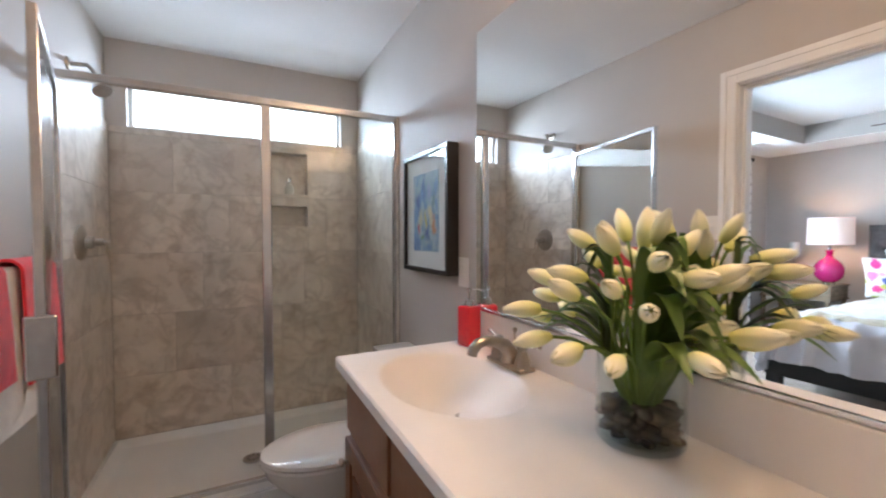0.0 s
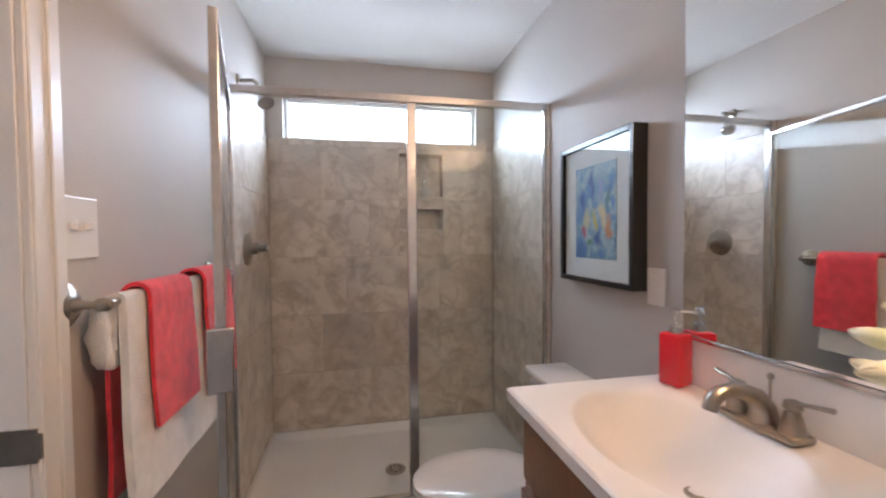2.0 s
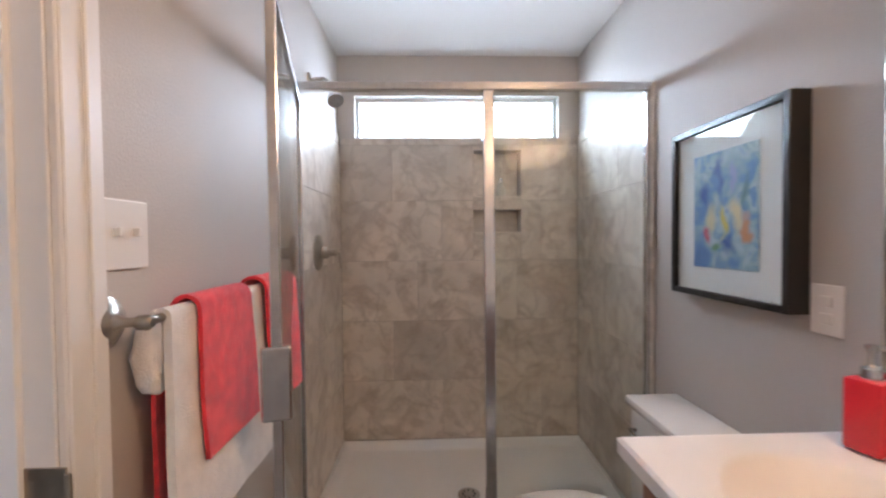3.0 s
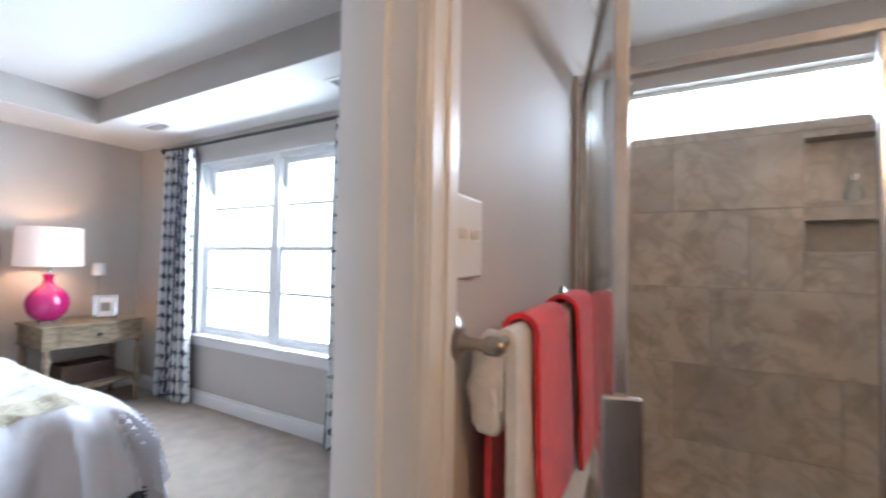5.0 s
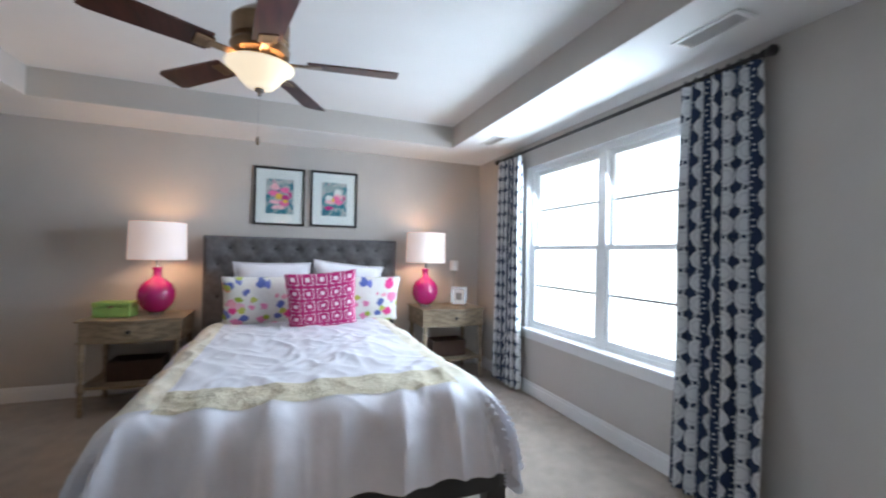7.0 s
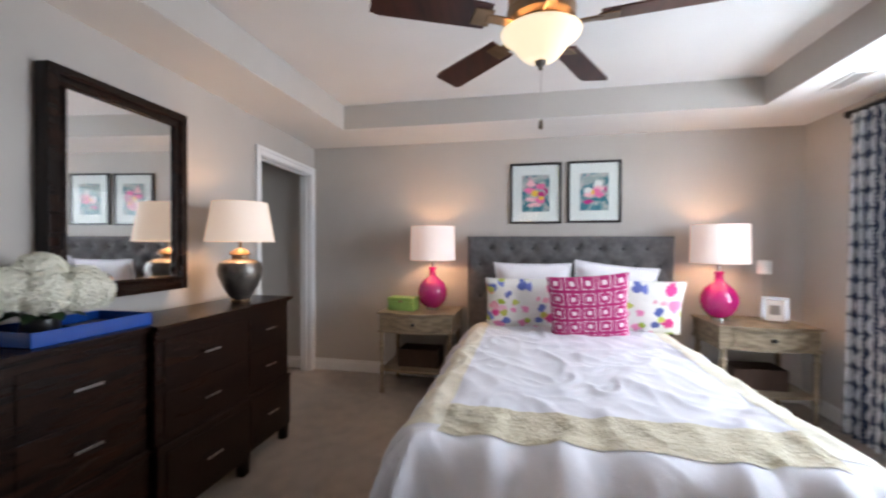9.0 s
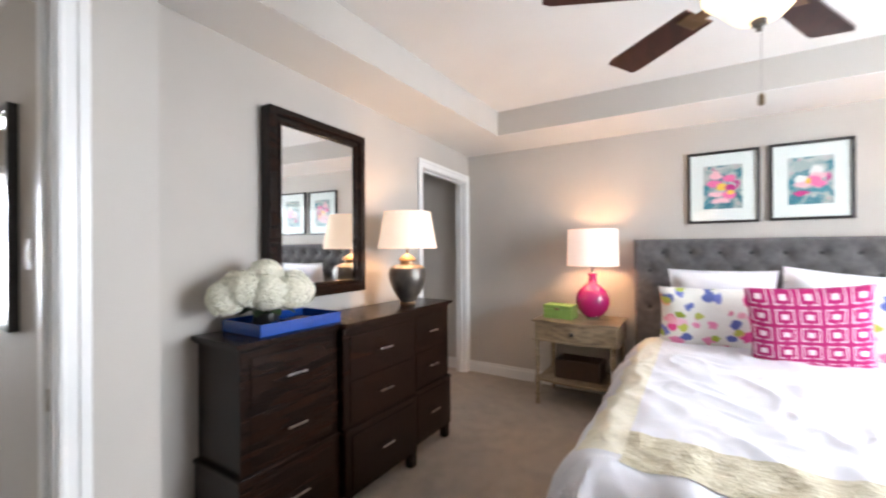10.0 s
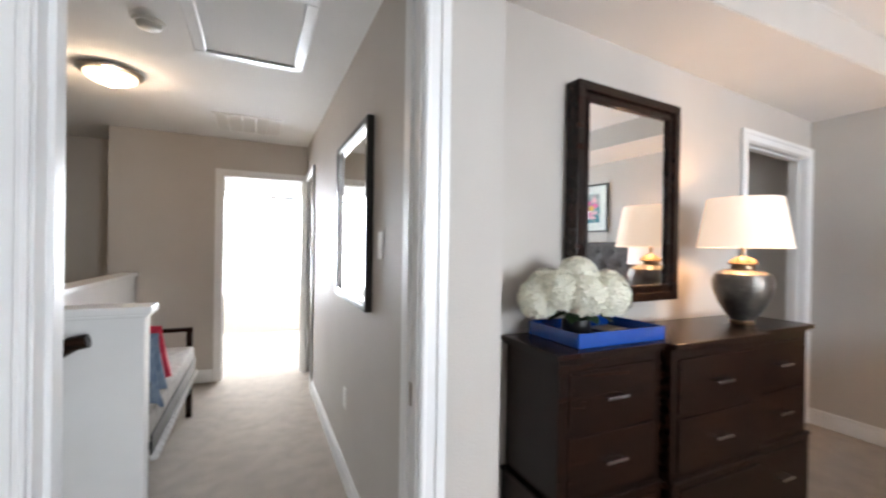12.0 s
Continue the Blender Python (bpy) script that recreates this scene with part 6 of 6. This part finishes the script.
# vents
def vent(x0, x1, y0, y1, slats, along, label):
    o = thing("ceiling_vent", ((x0 + x1) / 2, (y0 + y1) / 2, H), label, "vent")
    w, d = (x1 - x0) / 2, (y1 - y0) / 2
    part("frame", boxes((-w, w, -d, -d + 0.022, -0.008, 0), (-w, w, d - 0.022, d, -0.008, 0), (-w, -w + 0.022, -d + 0.022, d - 0.022, -0.008, 0), (w - 0.022, w, -d + 0.022, d - 0.022, -0.008, 0), bevel=0.002), PLASTIC, o)
    # grey sheet stands for the shade of the duct behind the slats
    part("duct_shade", boxes((-w + 0.022, w - 0.022, -d + 0.022, d - 0.022, -0.002, -0.0005)), VENTGREY, o)
    for i in range(slats):
        if along == "x":
            yy = -d + 0.022 + (2 * d - 0.044) * (i + 0.5) / slats
            bm = boxes((-w + 0.022, w - 0.022, -0.004, 0.004, -0.0012, 0.0012))
            bmesh.ops.transform(bm, matrix=Matrix.Translation((0, yy, -0.005)) @ Matrix.Rotation(0.6, 4, "X"), verts=bm.verts)
        else:
            xx = -w + 0.022 + (2 * w - 0.044) * (i + 0.5) / slats
            bm = boxes((-0.004, 0.004, -d + 0.022, d - 0.022, -0.0012, 0.0012))
            bmesh.ops.transform(bm, matrix=Matrix.Translation((xx, 0, -0.005)) @ Matrix.Rotation(0.6, 4, "Y"), verts=bm.verts)
        part("slat", bm, PLASTIC, o)
    return o


vent(-1.62, -1.28, 4.13, 4.28, 12, "x", "white ceiling register near the bedroom window")
vent(-3.80, -3.48, 4.10, 4.24, 12, "x", "white ceiling register in the bedroom corner")
gr = vent(-0.70, -0.14, -2.88, -2.33, 26, "x", "white return air grille in the hall ceiling")
for i in range(1, 5):
    part("rib", boxes((-0.28 + 0.112 * i - 0.01, -0.28 + 0.112 * i + 0.01, -0.25, 0.25, -0.011, -0.008)), PLASTIC, gr)

# ---- hall ----
hm = thing("hall_mirror", (-1.0, -0.765, 1.495), "wall mirror in a deep black frame hanging in the hall", "mirror", rz=90)
W3, H3 = 0.405, 0.468
part("frame", boxes((-W3, -W3 + 0.03, -0.035, 0, -H3, H3), (W3 - 0.03, W3, -0.035, 0, -H3, H3), (-W3 + 0.03, W3 - 0.03, -0.035, 0, H3 - 0.03, H3), (-W3 + 0.03, W3 - 0.03, -0.035, 0, -H3, -H3 + 0.03), bevel=0.003), BLACKWOOD, hm)
part("inner_rim", boxes((-W3 + 0.03, -W3 + 0.05, -0.03, -0.012, -H3 + 0.03, H3 - 0.03), (W3 - 0.05, W3 - 0.03, -0.03, -0.012, -H3 + 0.03, H3 - 0.03), (-W3 + 0.05, W3 - 0.05, -0.03, -0.012, H3 - 0.05, H3 - 0.03), (-W3 + 0.05, W3 - 0.05, -0.03, -0.012, -H3 + 0.03, -H3 + 0.05)), CHROME, hm)
part("mirror_glass", boxes((-W3 + 0.03, W3 - 0.03, -0.012, -0.008, -H3 + 0.03, H3 - 0.03)), MIRROR, hm)

hatch = thing("attic_hatch", (-0.46, -0.76, H), "white panelled attic hatch with a moulded frame in the hall ceiling", "attic hatch")
part("frame", boxes((-0.29, 0.29, -0.42, -0.36, -0.016, 0), (-0.29, 0.29, 0.36, 0.42, -0.016, 0), (-0.29, -0.23, -0.36, 0.36, -0.016, 0), (0.23, 0.29, -0.36, 0.36, -0.016, 0), bevel=0.004), TRIM, hatch)
part("panel", boxes((-0.228, 0.228, -0.345, 0.355, -0.008, -0.001)), CEIL, hatch)
# black strip laid in for the shade of the hatch's open edge
part("gap", boxes((-0.228, 0.228, -0.36, -0.345, -0.003, -0.001)), BLACKWOOD, hatch)

sm = thing("smoke_detector", (0.0, -0.93, H), "white round smoke detector on the hall ceiling", "smoke detector")
part("base", lathe([(0.0, -0.012), (0.065, -0.012), (0.07, 0.0)], 28), PLASTIC, sm, smooth=True)
part("cap", lathe([(0.0, -0.036), (0.04, -0.036), (0.05, -0.028), (0.054, -0.0125), (0.0, -0.0125)], 28), PLASTIC, sm, smooth=True)
hl = thing("flush_light", (0.36, -1.72, H), "flush ceiling light with a lit frosted dome and nickel rim", "ceiling lamp")
part("rim", lathe([(0.14, -0.035), (0.165, -0.03), (0.17, -0.012), (0.15, 0.0)], 36), NICKEL, hl, smooth=True)
part("dome", lathe([(0.0, -0.095), (0.05, -0.092), (0.10, -0.075), (0.135, -0.05), (0.14, -0.036)], 36), DOME, hl, "frosted glass dome, lit", smooth=True)
part("finial", lathe([(0.0, -0.115), (0.008, -0.11), (0.005, -0.094), (0, -0.094)], 12), NICKEL, hl, smooth=True)
lamp("hall_bulb", "POINT", pose(0.36, -1.72, H - 0.14), 9, (1.0, 0.78, 0.55), 0.06)

structure("half_wall", boxes((-0.045, 0.66, -0.80, -0.70, FZ, 1.02), (0.56, 0.66, -3.25, -0.80, FZ, 1.02)), TRIM, "white painted half wall round the stairwell")
structure("half_wall_cap", boxes((-0.075, 0.69, -0.825, -0.675, 1.02, 1.055), (-0.06, 0.66, -0.812, -0.688, 1.004, 1.02), (0.535, 0.69, -3.25, -0.825, 1.02, 1.055), bevel=0.004), TRIM, "white moulded cap of the half wall")
hr = thing("handrail", (0, 0, 0), "dark stained wooden handrail descending along the half wall", "handrail")
part("rail", tube(bmesh.new(), [(0.13, -0.62, 0.93), (0.18, -0.62, 0.92), (0.75, -0.62, 0.58)], [0.03, 0.032, 0.032], 12), ESPRESSO, hr, smooth=True)
part("bracket", boxes((0.26, 0.28, -0.70, -0.62, 0.82, 0.84), bevel=0.003), NICKEL, hr)

# hall daybed
bn = thing("bench", (0.0, 0, 0), "dark framed bench with a grey linen cushion and pompom trim", "bench")
part("seat_frame", boxes((-0.03, 0.50, -2.38, -0.86, 0.30, 0.345), bevel=0.006), ESPRESSO, bn)
part("seat_cushion", boxes((-0.04, 0.50, -2.37, -0.87, 0.346, 0.50), bevel=0.03), BENCH, bn, "grey linen seat cushion", smooth=True)
for x in (-0.005, 0.475):
    for y in (-2.36, -0.885):
        part("leg", boxes((x - 0.022, x + 0.022, y - 0.022, y + 0.022, FZ, 0.62), bevel=0.004), ESPRESSO, bn)
for y in (-2.36, -0.885):
    part("armrest", boxes((-0.03, 0.50, y - 0.026, y + 0.026, 0.62, 0.65), bevel=0.006), ESPRESSO, bn)
sk = part("skirt", boxes((-0.047, -0.039, -2.37, -0.87, 0.30, 0.40)), BLACKWOOD, bn)
for i in range(22):
    bm = bmesh.new()
    bmesh.ops.create_icosphere(bm, subdivisions=2, radius=0.022)
    o = part("pompom", bm, POMPOM, sk, smooth=True)
    o.location = (-0.052, -2.34 + i * 0.069, 0.285)


def bench_pillow(loc, mat, label, turn):
    p = pillow("throw_pillow", loc, 0.42, 0.40, 0.13, 18, turn, mat, label)
    p["group"] = "pillows on the bench"
bench_pillow((0.17, -1.60, 0.46), RED_FABRIC, "red throw pillow on the grey bench", 70)
bench_pillow((0.16, -1.36, 0.46), DENIM, "blue grey throw pillow on the grey bench", 75)
bench_pillow((0.15, -1.12, 0.46), DENIM, "blue grey throw pillow leaning on the bench", 80)

# far room curtain rods
for x0, x1 in ((-1.12, -0.66), (-0.46, 0.10)):
    fr_rod = thing("curtain_rod", (0, -5.5, 2.10), "thin dark curtain rod over the far room window", "curtain rod", "far curtain rods")
    part("rod", tube(bmesh.new(), [(x0, 0, 0), (x1, 0, 0)], 0.022, 8), ROD, fr_rod, smooth=True)
    sheer = thing("sheer_curtain", (0, -5.5, 2.09), "sheer white drape glowing with daylight in the far room", "curtain", "sheer drapes")
    def drape(u, v, x0=x0, x1=x1):
        return (x0 + u * (x1 - x0), 0.022 * math.sin(u * 50), -v * 1.56)
    c = part("cloth", sheet(drape, 80, 4), SHEER, sheer, smooth=True)

# ---- shower tiles ----
structure("tile_bed", boxes((0.0015, 0.006, 3.70, NY, 0.09, 1.955), (BX - 0.006, BX - 0.0015, 3.70, NY, 0.09, 1.955),
    (0.006, 0.815, NY - 0.006, NY - 0.0015, 0.09, 1.94), (1.113, BX - 0.006, NY - 0.006, NY - 0.0015, 0.09, 1.94), (0.815, 1.113, NY - 0.006, NY - 0.0015, 0.09, 1.365), (0.815, 1.113, NY - 0.006, NY - 0.0015, 1.505, 1.582), (0.815, 1.113, NY - 0.006, NY - 0.0015, 1.868, 1.94)), GROUT, "thin beige grout behind the shower tiles")
wall_tiles = [o for o in scene.objects if o.name == "tile_bed"][0]


def tile(w, h, loc, rz):
    g = 0.0012
    bm = boxes((-w / 2 + g, w / 2 - g, -0.006, 0.0, -h / 2 + g, h / 2 - g), bevel=0.0012)
    o = part("tile", bm, TILE, wall_tiles)
    o.matrix_world = pose(*loc, 0, 0, rz)


def tile_run(a0, a1, rows, place, rz, holes=()):
    for r, (z0, z1) in enumerate(rows):
        x = a0 - (0.0, 0.3, 0.15)[r % 3]
        while x < a1 - 0.01:
            p0, p1 = max(a0, x), min(a1, x + 0.61)
            x += 0.61
            if p1 - p0 < 0.02:
                continue
            spans = [(p0, p1, z0, z1)]
            for hx0, hx1, hz0, hz1 in holes:
                out = []
                for s in spans:
                    if s[1] <= hx0 or s[0] >= hx1 or s[3] <= hz0 or s[2] >= hz1:
                        out.append(s)
                        continue
                    if s[0] < hx0: out.append((s[0], hx0, s[2], s[3]))
                    if s[1] > hx1: out.append((hx1, s[1], s[2], s[3]))
                    m0, m1 = max(s[0], hx0), min(s[1], hx1)
                    if s[3] > hz1: out.append((m0, m1, hz1, s[3]))
                    if s[2] < hz0: out.append((m0, m1, s[2], hz0))
                spans = out
            for s in spans:
                if s[1] - s[0] > 0.015 and s[3] - s[2] > 0.015:
                    tile(s[1] - s[0], s[3] - s[2], place((s[0] + s[1]) / 2, (s[2] + s[3]) / 2), rz)


rows = [(0.10, 0.466), (0.466, 0.832), (0.832, 1.198), (1.198, 1.564), (1.564, 1.90), (1.90, 1.94)]
tile_run(0.012, BX - 0.012, rows, lambda a, z: (a, NY - 0.005, z), 0, [(0.815, 1.113, 1.365, 1.505), (0.815, 1.113, 1.582, 1.868)])
rows2 = rows[:-1] + [(1.90, 1.955)]
tile_run(3.70, NY - 0.012, rows2, lambda a, z: (0.005, a, z), 90)
tile_run(3.70, NY - 0.012, rows2, lambda a, z: (BX - 0.005, a, z), -90)
for z0, z1 in ((1.365, 1.505), (1.582, 1.868)):
    tile(0.298, z1 - z0, (0.964, NY + 0.0895, (z0 + z1) / 2), 0)
    o = part("tile", boxes((0.815, 1.113, NY - 0.01, NY + 0.083, z0 + 0.0005, z0 + 0.0065), bevel=0.001), TILE, wall_tiles)
    o = part("tile", boxes((0.8152, 0.821, NY - 0.009, NY + 0.083, z0 + 0.007, z1), bevel=0.001), TILE, wall_tiles)
    o = part("tile", boxes((1.107, 1.1128, NY - 0.009, NY + 0.083, z0 + 0.007, z1), bevel=0.001), TILE, wall_tiles)
